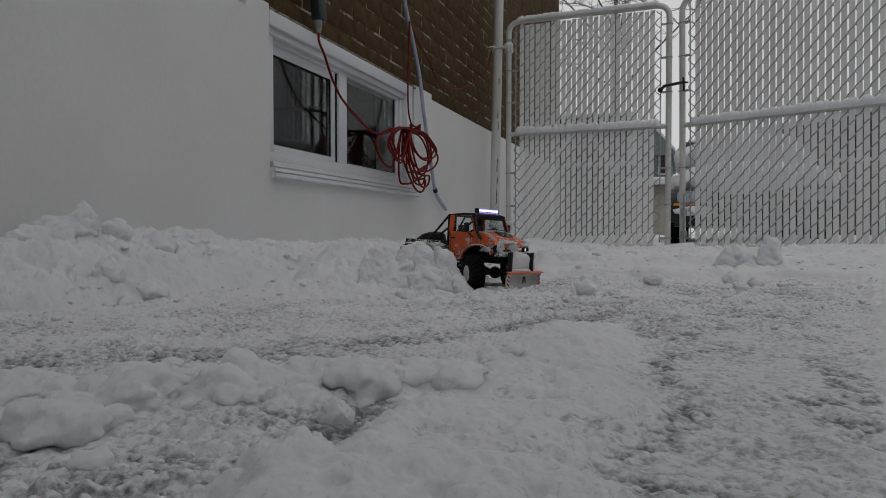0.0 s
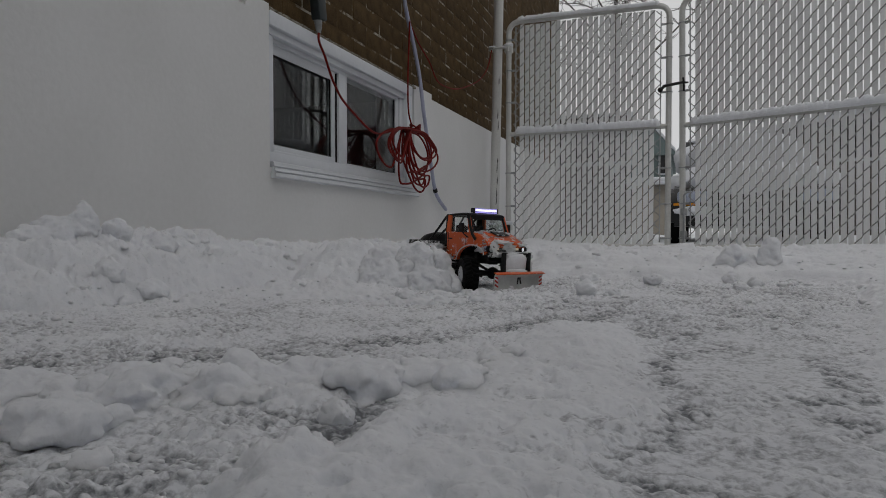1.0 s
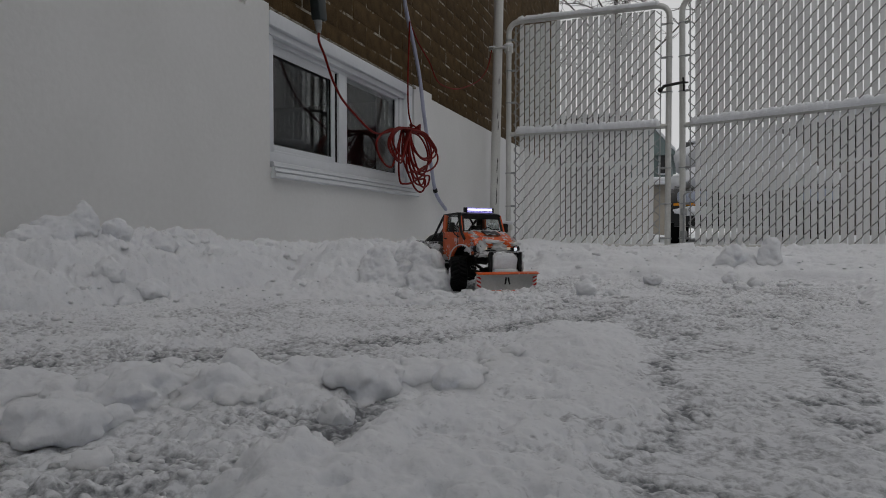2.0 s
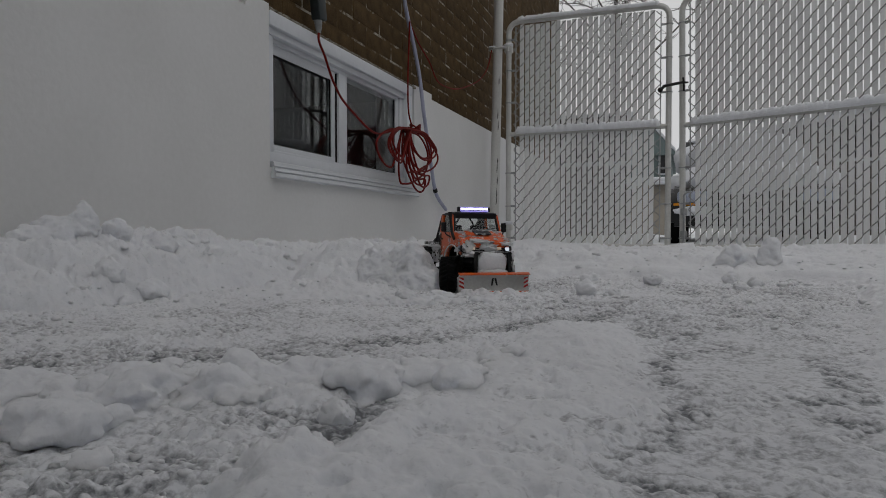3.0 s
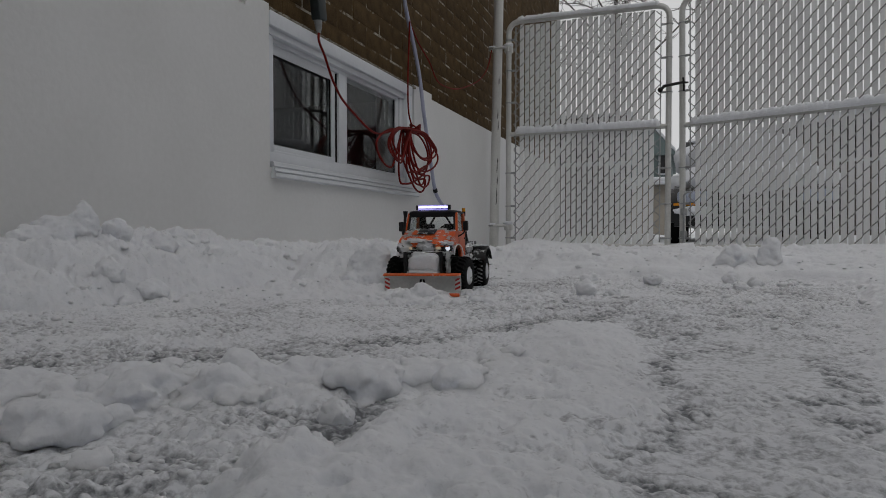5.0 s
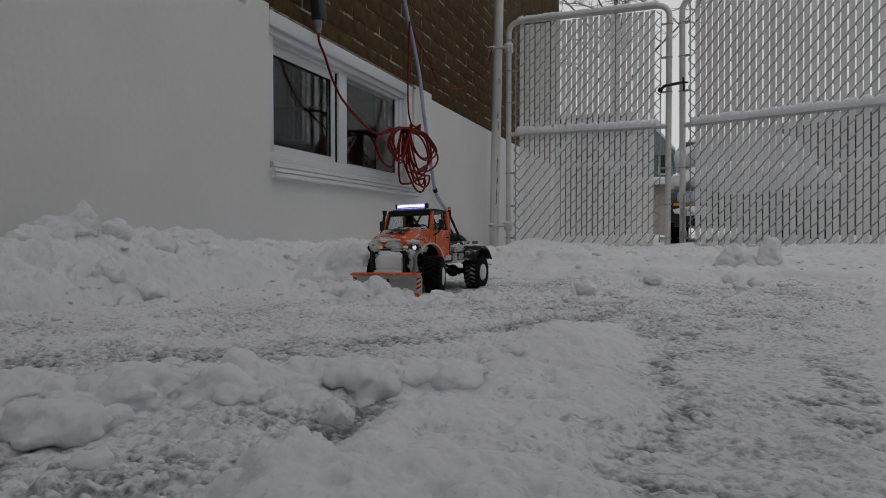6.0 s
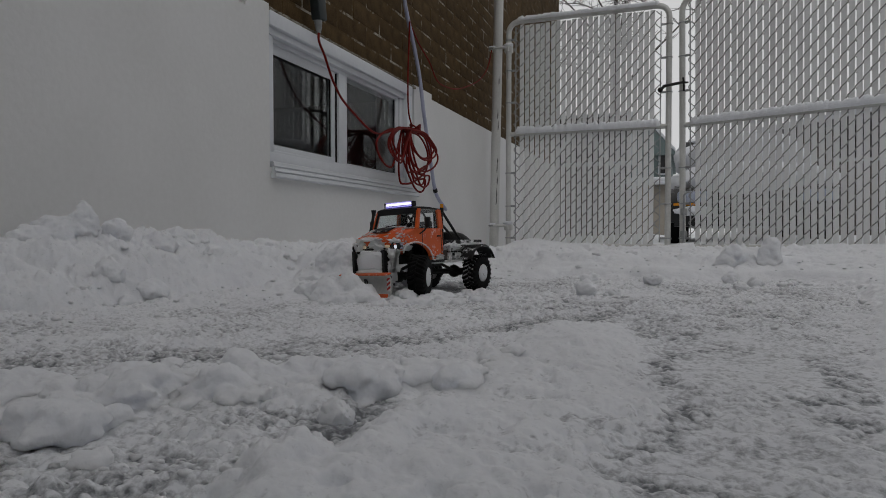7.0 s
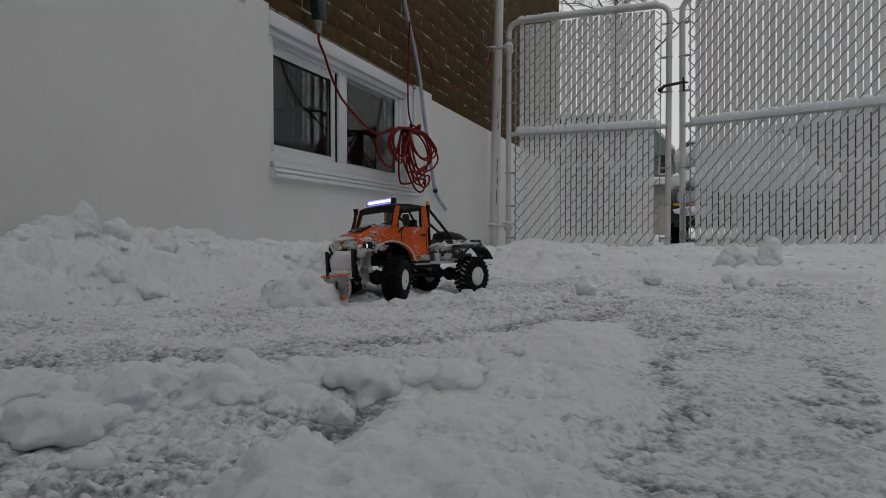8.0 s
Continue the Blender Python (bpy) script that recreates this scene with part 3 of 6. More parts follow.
def window():
    w = tagged(empty("window_1", pose(0, 0, 0)), "white vinyl sliding basement window in the foundation wall", "window", kind="structure")
    def bar(name, x0, x1, y0, y1, z0, z1, bevel=0.0018, label=""):
        bm = bmesh.new()
        box(bm, (x1 - x0, y1 - y0, z1 - z0), ((x0 + x1) / 2, (y0 + y1) / 2, (z0 + z1) / 2), bevel=bevel)
        return part(name, bm, VINYL, w, label)
    # outer frame, set back in the concrete; the head steps down towards the glass
    bar("head_trim", -0.10, 0.006, WIN_Y0, 3.45, 0.935, 0.990)
    bar("frame_head", -0.10, -0.012, WIN_Y0, 3.40, 0.908, 0.935)
    bar("frame_head_inner", -0.10, -0.036, 2.125, 3.34, 0.892, 0.908)
    bar("frame_jamb", -0.10, -0.020, WIN_Y0, 2.125, 0.440, 0.908)
    bar("frame_jamb", -0.10, 0.004, 3.375, 3.45, 0.425, 0.935)
    bar("frame_jamb_inner", -0.10, -0.024, 3.335, 3.375, 0.440, 0.908)
    bar("frame_foot", -0.10, -0.012, WIN_Y0, 3.375, 0.425, 0.462)
    bar("frame_foot_inner", -0.10, -0.034, 2.125, 3.335, 0.462, 0.476)
    bar("mullion", -0.10, -0.034, 2.662, 2.726, 0.476, 0.892)
    # dark joint where the sliding sash meets the mullion
    bm = bmesh.new()
    box(bm, (0.030, 0.005, 0.41), (-0.060, 2.6585, 0.684))
    part("sash_seal", bm, BLACK, w, "black rubber seal", smooth=False)
    # fixed sash at the far end, sliding sash at the near end
    for y0, y1, z0, z1, foot, head, left, right, x in ((2.726, 3.335, 0.476, 0.908, 0.006, 0.008, 0.014, 0.036, -0.046), (2.125, 2.656, 0.476, 0.900, 0.024, 0.046, 0.030, 0.034, -0.062)):
        bm = bmesh.new()
        d = 0.022
        box(bm, (d, y1 - y0, foot), (x, (y0 + y1) / 2, z0 + foot / 2), bevel=0.002)
        box(bm, (d, y1 - y0, head), (x, (y0 + y1) / 2, z1 - head / 2), bevel=0.002)
        box(bm, (d, left, z1 - z0 - foot - head), (x, y0 + left / 2, (z0 + foot + z1 - head) / 2), bevel=0.002)
        box(bm, (d, right, z1 - z0 - foot - head), (x, y1 - right / 2, (z0 + foot + z1 - head) / 2), bevel=0.002)
        sash = part("sash", bm, VINYL, w)
        bm = bmesh.new()
        box(bm, (0.005, y1 - y0 - left - right + 0.01, z1 - z0 - foot - head + 0.01), (x - 0.003, (y0 + left + y1 - right) / 2, (z0 + foot + z1 - head) / 2))
        pane = part("pane", bm, GLASS, sash, "clear dark window pane reflecting the yard", smooth=False)
        pane.visible_shadow = False
        # black gasket round the glass
        bm = bmesh.new()
        g = 0.004
        gy0, gy1, gz0, gz1 = y0 + left, y1 - right, z0 + foot, z1 - head
        for size, c in (((0.006, gy1 - gy0, g), (x + 0.003, (gy0 + gy1) / 2, gz0 + g / 2)), ((0.006, gy1 - gy0, g), (x + 0.003, (gy0 + gy1) / 2, gz1 - g / 2)),
                        ((0.006, g, gz1 - gz0), (x + 0.003, gy0 + g / 2, (gz0 + gz1) / 2)), ((0.006, g, gz1 - gz0), (x + 0.003, gy1 - g / 2, (gz0 + gz1) / 2))):
            box(bm, size, c)
        part("gasket", bm, BLACK, sash, "black rubber gasket", smooth=False)
    # projecting sill in three steps
    for k, (x1, z0, z1) in enumerate(((0.012, 0.402, 0.425), (0.019, 0.382, 0.402), (0.026, 0.361, 0.382))):
        bm = bmesh.new()
        y1 = WIN_Y1 + 0.006 * k
        prism(bm, [(-0.10 if k == 0 else 0.002, z0), (x1 - 0.006, z0), (x1, z0 + 0.005), (x1 - 0.003, z1 - 0.004), (x1 - 0.012, z1), (-0.10 if k == 0 else 0.002, z1)], 1, WIN_Y0 + 0.012 - 0.004 * k, y1)
        part("window_sill", bm, VINYL, w)
    return w


window()

# room behind the window, its dimness put into the dark wall colour
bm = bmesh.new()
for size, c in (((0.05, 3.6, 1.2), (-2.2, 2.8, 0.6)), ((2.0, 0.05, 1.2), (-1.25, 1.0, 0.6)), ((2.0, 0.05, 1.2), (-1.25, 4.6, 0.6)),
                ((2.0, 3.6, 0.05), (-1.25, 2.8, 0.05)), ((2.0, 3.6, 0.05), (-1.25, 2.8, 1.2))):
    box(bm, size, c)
tagged(part("wall_room", bm, INTERIOR, smooth=False), "walls of the basement room, coloured dark for its dimness", "wall", kind="structure")


def brick_wall():
    bm = bmesh.new()
    box(bm, (0.20, WALL_Y1 - WALL_Y0, 2.6), (-0.1283, (WALL_Y0 + WALL_Y1) / 2, 2.285 + 0.002))
    wall = tagged(part("wall_brick", bm, MORTAR, smooth=False), "dark brown brick house wall with frosted mortar joints", "wall", kind="structure")
    proto = bmesh.new()
    box(proto, (0.05, 0.284, 0.086), (0, 0, 0), bevel=0.002, segments=1)
    me = bpy.data.meshes.new("brick")
    proto.to_mesh(me)
    proto.free()
    me.materials.append(BRICK)
    rng = random.Random(4)
    rest = bmesh.new()
    course, length = 0.097, 0.295
    z = 1.035
    row = 0
    while z < 3.4:
        y = WALL_Y0 + (0.5 * length if row % 2 else 0.0)
        while y < WALL_Y1 - length:
            c = (-0.052 + rng.uniform(-0.0004, 0.0014), y + length / 2, z)
            if 1.9 < y < 7.4 and z < 2.25 and not (z < 1.0):
                b = new("brick", me)
                b.parent = wall
                b.matrix_basis = pose(*c, rng.uniform(-0.3, 0.3), 0, rng.uniform(-0.12, 0.12))
            else:
                box(rest, (0.05, 0.286, 0.087), c)
            y += length
        z += course
        row += 1
    tagged(part("brick_courses", rest, BRICK, wall, smooth=False), kind="stuff")
    return wall


# unseen wall behind the camera, added to keep sky light off the near snow
bm = bmesh.new()
box(bm, (4.2, 0.25, 2.9), (1.9, -1.35, 1.44))
tagged(part("wall_added_behind", bm, STUCCO, smooth=False), "plain grey wall added unseen behind the camera to dim the foreground", "wall", kind="structure")
# rest of the house shell, plain
bm = bmesh.new()
box(bm, (6.0, 0.2, 3.5), (-3.27, WALL_Y1 - 0.1, 1.74))
tagged(part("wall_end", bm, DARKBRICK, smooth=False), "plain brown end wall of the house", "wall", kind="structure")
# out-of-view roof, its low wide eave added to block light from overhead
bm = bmesh.new()
prism(bm, [(0.55, 3.55), (0.55, 3.70), (-6.2, 5.6), (-6.2, 5.45)], 1, WALL_Y0, WALL_Y1 + 0.3)
tagged(part("roof", bm, ROOFING, smooth=False), "unseen grey shingle roof, its eave added to shade wall and yard", "roof", kind="structure")

# ---------------------------------------------------------------- gate
PITCH = 0.0405


def snow_ridge(parent, length, z, v, height, depth, seed):
    """Snow lying along a rail."""
    bm = bmesh.new()
    loops = []
    n = int(length / 0.006)
    for k in range(n + 1):
        u = length * k / n
        h = height * (1 + 0.22 * noise.noise(Vector((u * 6, seed, 0))) + 0.26 * noise.noise(Vector((u * 22, seed, 3))) + 0.34 * noise.noise(Vector((u * 52, seed, 5))))
        d = depth * (1 + 0.18 * noise.noise(Vector((u * 9, seed, 7))) + 0.22 * noise.noise(Vector((u * 27, seed, 9))))
        end = min(1.0, (u + 0.004) / 0.03, (length - u + 0.004) / 0.03)
        h, d = h * max(end, 0.2), d * max(end, 0.3)
        loops.append([(u, v + d * math.cos(a), z + h * (0.30 + 0.70 * math.sin(a)) if math.sin(a) > -0.3 else z - 0.006)
                      for a in (2 * math.pi * i / 12 for i in range(12))])
    loft(bm, loops)
    return part("snow_ridge", bm, SNOW, parent, "ridge of snow lying on the rail")


def gate_leaf(origin, turn, width, height, label, hinge_left, slat_in, seed):
    g = tagged(empty("gate_leaf", pose(origin[0], origin[1], 0, 0, 0, turn)), label, "gate", "driveway gate leaves")
    r = 0.021
    top, low = height, 0.035
    # welded frame with rounded upper corners
    bm = bmesh.new()
    arc = 0.085
    path = [(0, 0, low)]
    path += [(arc - arc * math.cos(a), 0, top - arc + arc * math.sin(a)) for a in (math.pi / 2 * k / 6 for k in range(7))]
    path += [(width - arc + arc * math.sin(a), 0, top - arc + arc * math.cos(a)) for a in (math.pi / 2 * k / 6 for k in range(7))]
    path += [(width, 0, low)]
    tube(bm, path, r, 12)
    part("frame_tube", bm, STEEL, g)
    bm = bmesh.new()
    tube(bm, [(0.015, 0, 0.925), (width - 0.015, 0, 0.925)], 0.019, 10)
    part("mid_rail", bm, STEEL, g)
    bm = bmesh.new()
    tube(bm, [(0.0, 0, low + 0.01), (width, 0, low + 0.01)], 0.019, 10)
    part("bottom_rail", bm, STEEL, g)
    # tension bars with their bands
    for u in (slat_in - 0.028, width - slat_in + 0.028):
        bm = bmesh.new()
        box(bm, (0.008, 0.012, top - low - 0.09), (u, -0.004, (top + low) / 2), bevel=0.002)
        part("tension_bar", bm, GALV, g)
        near = 0.0 if u < width / 2 else width
        for z in (0.11, 0.36, 0.62, 1.17, 1.42, 1.66):
            bm = bmesh.new()
            tube(bm, [(near + (r + 0.003) * math.cos(a), (r + 0.003) * math.sin(a), z) for a in (2 * math.pi * k / 12 for k in range(12))], 0.004, 6, closed=True)
            box(bm, (abs(u - near), 0.005, 0.016), ((u + near) / 2, -0.006, z), bevel=0.001)
            part("tension_band", bm, GALV, g)
    # slats
    proto = bmesh.new()
    box(proto, (0.0328, 0.006, top - low - 0.055), (0, 0, 0), bevel=0.002, segments=1)
    me = bpy.data.meshes.new("slat")
    proto.to_mesh(me)
    proto.free()
    me.materials.append(SLAT)
    rng = random.Random(seed)
    n = int((width - 2 * slat_in) / PITCH)
    u0 = slat_in + PITCH / 2
    for i in range(n):
        s = new("slat", me)
        s.parent = g
        s.matrix_basis = pose(u0 + i * PITCH + rng.uniform(-0.0012, 0.0012), 0.002 + rng.uniform(-0.001, 0.001), (top + low) / 2 + rng.uniform(-0.006, 0.006),
                              rng.uniform(-0.1, 0.1), rng.uniform(-0.10, 0.10), rng.uniform(-3, 3))
    # woven wire: each strand rises to one side in front of its slat and to the other behind it
    bm = bmesh.new()
    step = 0.0487
    for i in range(-1, n + 1):
        uc = u0 + i * PITCH
        pts, z, k = [], low + 0.035 + (step if i % 2 else 0), 0
        while z < top - 0.05:
            s = -1 if k % 2 == 0 else 1
            v = -0.0095 if k % 2 == 0 else 0.0135
            pts.append((uc + s * (PITCH / 2 + 0.001), 0.002 + s * 0.0005, z))
            pts.append((uc + s * PITCH * 0.40, v * 0.9, z + step * 0.19))
            pts.append((uc - s * PITCH * 0.40, v * 0.9, z + step * 0.81))
            z += step
            k += 1
        tube(bm, pts, 0.0037, 5, caps=False)
    part("chain_link_mesh", bm, WIRE, g, "galvanised woven wire")
    # snow on the rails
    snow_ridge(g, width - 0.10, 0.925 + 0.004, -0.004, 0.050, 0.030, seed).location.x = 0.05
    snow_ridge(g, width - 0.12, top + 0.006, 0.0, 0.032, 0.027, seed + 1).location.x = 0.06
    return g


left_leaf = gate_leaf((0.186, 4.98), 0.0, 1.192, 1.80, "white chain-link gate leaf with privacy slats and snow on its rails", True, 0.085, 1)
right_leaf = gate_leaf((1.482, 4.98), -18.15, 1.95, 1.83, "slatted chain-link gate leaf standing ajar with snow on its rails", False, 0.085, 2)
right_leaf.matrix_world = pose(1.482, 4.98, 0, 0, -0.6, -18.15)


def gate_post(x, y, height, r, label, lean=0.0):
    p = tagged(empty("gate_post", pose(x, y, -0.2, 0, lean, 0)), label, "post")
    bm = bmesh.new()
    tube(bm, [(0, 0, 0), (0, 0, height + 0.2)], r, 20)
    part("pole", bm, STEEL, p)
    bm = bmesh.new()
    tube(bm, [(0, 0, height + 0.2), (0, 0, height + 0.215), (0, 0, height + 0.24), (0, 0, height + 0.25)], [r + 0.004, r + 0.005, r * 0.7, 0.004], 20)
    part("cap", bm, GALV, p)
    # paint flaked off along one side
    rng = random.Random(3)
    for k in range(9):
        bm = bmesh.new()
        z, tall = 0.55 + rng.random() * 1.15, rng.uniform(0.6, 1.4)
        a = radians(-52 + rng.uniform(-6, 6))
        prism(bm, [(-0.003, 0), (0.002, 0.015 * tall), (0.003, 0.04 * tall), (-0.001, 0.075 * tall), (-0.004, 0.03 * tall)], 1, -0.0006, 0.0006)
        ob = part("bare_patch", bm, CHASSIS, p, "dark rust where the paint has flaked", smooth=False)
        ob.matrix_basis = pose((r + 0.0003) * math.cos(a), (r + 0.0003) * math.sin(a), z, 0, 0, math.degrees(a) + 90)
    return p


post = gate_post(0.062, 4.98, 2.30, 0.037, "thick white steel gate post with flaked paint beside the house", 1.1)
far_post = gate_post(1.482 + 1.99 * math.cos(radians(-18.15)), 4.98 + 1.99 * math.sin(radians(-18.15)), 1.95, 0.037, "white steel post at the end of the open gate leaf")


def hinge(z, snowy):
    h = empty("hinge", pose(0, 0, 0))
    h.parent = post
    h.matrix_basis = post.matrix_basis.inverted() @ pose(0.074, 4.98, z)
    h["label"] = "steel gate hinge capped with snow"
    bm = bmesh.new()
    tube(bm, [(0.042 * math.cos(a), 0.042 * math.sin(a), 0) for a in (2 * math.pi * k / 16 for k in range(16))], 0.009, 8, closed=True)
    part("post_clamp", bm, STEEL, h)
    bm = bmesh.new()
    tube(bm, [(0.03, -0.03, 0.0), (0.065, -0.035, 0.0), (0.112, -0.028, 0.0), (0.112, -0.028, -0.03)], 0.010, 8)
    part("pin", bm, STEEL, h)
    bm = bmesh.new()
    box(bm, (0.062, 0.062, 0.05), (0.112, 0.0, -0.012), bevel=0.010)
    part("leaf_clamp", bm, STEEL, h)
    bm = bmesh.new()
    tube(bm, [(-0.038, -0.036, 0.0), (0.0, -0.046, 0.0)], 0.007, 8)
    part("bolt", bm, GALV, h)
    bm = bmesh.new()
    blob(bm, (-0.012, -0.034, 0.014), (0.030, 0.018, 0.009), 5, 0.4)
    part("snow_cap", bm, SNOW, h)
    bm = bmesh.new()
    blob(bm, (0.111, -0.005, 0.022), (0.040, 0.036, 0.018), 8, 0.3)
    part("snow_cap", bm, SNOW, h)
    return h


hinge(1.60, True)
hinge(0.205, True)


def latch():
    l = tagged(empty("gate_latch", pose(1.375, 4.955, 1.205)), "dark iron fork latch joining the two gate leaves", "latch")
    bm = bmesh.new()
    tube(bm, [(-0.05, -0.01, -0.02), (-0.03, -0.02, 0.0), (0.0, -0.026, 0.004), (0.05, -0.02, 0.012), (0.09, -0.012, 0.020), (0.135, -0.004, 0.018)], [0.010, 0.012, 0.010, 0.011, 0.009, 0.006], 8)
    part("fork_arm", bm, CHASSIS, l)
    bm = bmesh.new()
    blob(bm, (-0.055, -0.012, -0.022), (0.020, 0.016, 0.020), 2, 0.2, 2)
    part("catch", bm, CHASSIS, l)
    bm = bmesh.new()
    tube(bm, [(0.105, 0.0, -0.04), (0.105, -0.01, 0.0), (0.10, -0.012, 0.055)], 0.007, 8)
    part("lug", bm, CHASSIS, l)
    return l


latch()


def drop_rod():
    d = tagged(empty("drop_rod", pose(1.488, 4.952, 0.0)), "galvanised drop rod with brackets on the gate upright", "rod")
    bm = bmesh.new()
    tube(bm, [(0, 0, 0.03), (0, 0, 0.42), (0.02, -0.005, 0.44), (0.045, -0.006, 0.44)], 0.008, 8)
    part("rod", bm, GALV, d)
    for z in (0.14, 0.30):
        bm = bmesh.new()
        box(bm, (0.05, 0.03, 0.05), (0, 0.012, z), bevel=0.008)
        part("bracket", bm, GALV, d)
    return d


drop_rod()

# ---------------------------------------------------------------- cords and hose on the wall


def coil():
    c = tagged(empty("extension_cord", pose(0.045, 3.29, 0.735)), "red extension cord wound in a loose hanging coil by the window", "cord")
    rng = random.Random(12)
    shapes = [[(-0.132, -0.032), (-0.325, -0.066), (-0.468, -0.128), (-0.493, -0.185), (-0.418, -0.245), (-0.326, -0.253), (-0.271, -0.202), (-0.199, -0.112)],
              [(-0.125, -0.037), (0.092, -0.03), (0.224, -0.07), (0.326, -0.131), (0.26, -0.198), (0.1, -0.238), (-0.048, -0.202), (-0.117, -0.119)],
              [(-0.155, -0.047), (-0.214, -0.167), (-0.229, -0.308), (-0.171, -0.327), (-0.032, -0.299), (0.134, -0.223), (0.161, -0.117), (0.05, -0.042)],
              [(-0.14, -0.051), (-0.125, -0.171), (-0.032, -0.284), (0.1, -0.283), (0.066, -0.349), (-0.024, -0.351), (-0.11, -0.281), (-0.177, -0.177)]]
    for k in range(13):
        # loose turns, each a little off the one before
        grow, slip, sway = rng.uniform(0.72, 1.02), rng.uniform(-0.012, 0.012), rng.uniform(-0.16, 0.16)
        if k < 4:
            grow, slip, sway = 1.0, 0.0, 0.0
        pts = []
        for i, (u, z) in enumerate(shapes[k % 4]):
            jolt = 0.0 if k < 4 else 1.0
            pts.append((0.022 + 0.0035 * k + 0.03 * math.sin(math.pi * i / 8), u * grow + sway * z + slip + jolt * rng.uniform(-0.012, 0.012), z * grow + jolt * rng.uniform(-0.008, 0.008)))
        bm = bmesh.new()
        tube(bm, spline(pts + pts[:1]), 0.0054, 6)
        part("loop", bm, CORD, c)
    # binding turns at the top
    bm = bmesh.new()
    for k in range(3):
        z = 0.004 - 0.014 * k
        tube(bm, [(0.035 + 0.028 * math.cos(a), 0.028 * math.sin(a) + 0.02, z + 0.01 * math.sin(2 * a + k)) for a in (2 * math.pi * i / 18 for i in range(18))], 0.0048, 6, closed=True)
    part("binding", bm, CORD, c)
    # lead up the wall to the hose
    bm = bmesh.new()
    tube(bm, spline([(0.020, 0.010, 0.0), (-0.005, 0.020, 0.09), (-0.012, 0.028, 0.24), (-0.012, 0.040, 0.43), (-0.005, 0.040, 0.590)]), 0.0048, 6)
    part("rising_lead", bm, CORD, c)
    # lead to the socket above the window
    bm = bmesh.new()
    tube(bm, spline([(0.020, -0.02, -0.015), (0.008, -0.14, -0.035), (0.002, -0.25, -0.062), (0.0, -0.36, -0.089), (0.0, -0.47, -0.085), (0.0, -0.61, -0.042), (0.0, -0.745, 0.011), (0.0, -0.828, 0.079), (0.0, -0.889, 0.16), (-0.006, -0.926, 0.215), (-0.010, -0.919, 0.262)]), 0.0052, 6)
    part("plug_lead", bm, CORD, c)
    # slack lead to the gate post
    bm = bmesh.new()
    tube(bm, spline([(-0.010, 0.037, 0.60), (-0.015, 0.186, 0.516), (-0.015, 0.366, 0.447), (-0.015, 0.482, 0.371), (-0.015, 0.616, 0.357), (-0.015, 0.874, 0.389), (-0.015, 1.15, 0.471), (-0.015, 1.402, 0.566), (-0.012, 1.584, 0.681), (-0.005, 1.670, 0.80), (0.005, 1.690, 0.90)]), 0.0046, 6)
    part("slack_lead", bm, CORD, c)
    return c


coil()


def adapter():
    a = tagged(empty("plug_adapter", pose(0.035, 2.355, 1.005, 0, 0, 0)), "dark plastic outdoor socket box hanging above the window", "socket")
    bm = bmesh.new()
    box(bm, (0.045, 0.062, 0.24), (0, 0, 0.15), rot=(10, 0, 0), bevel=0.008)
    part("housing", bm, DARK_BOX, a)
    bm = bmesh.new()
    tube(bm, [(0, 0.008, 0.03), (0, 0.013, 0.0), (0, 0.016, -0.02)], [0.018, 0.014, 0.008], 10)
    part("plug", bm, GREYPAINT, a)
    bm = bmesh.new()
    box(bm, (0.004, 0.03, 0.012), (0.024, 0.0, 0.13), rot=(6, 0, 0), bevel=0.001)
    part("marking", bm, GREYPAINT, a)
    return a


adapter()

hose = tagged(empty("water_hose", pose(0.02, 3.36, 0.0)), "grey-blue garden hose hanging down the house wall", "hose")
bm = bmesh.new()
tube(bm, spline([(0.008, -0.083, 1.549), (0.008, -0.075, 1.429), (0.008, -0.036, 1.349), (0.008, 0.07, 1.19), (0.008, 0.146, 1.047), (0.008, 0.208, 0.861), (0.008, 0.272, 0.703), (0.008, 0.338, 0.539), (0.008, 0.397, 0.415), (0.008, 0.468, 0.359), (0.008, 0.594, 0.302)]), 0.0115, 10)
part("tubing", bm, HOSE, hose)
bm = bmesh.new()
tube(bm, [(0.008, 0.391, 0.425), (0.008, 0.405, 0.405)], 0.0145, 10)
part("clip", bm, BLACK, hose)

# ---------------------------------------------------------------- beyond the gate


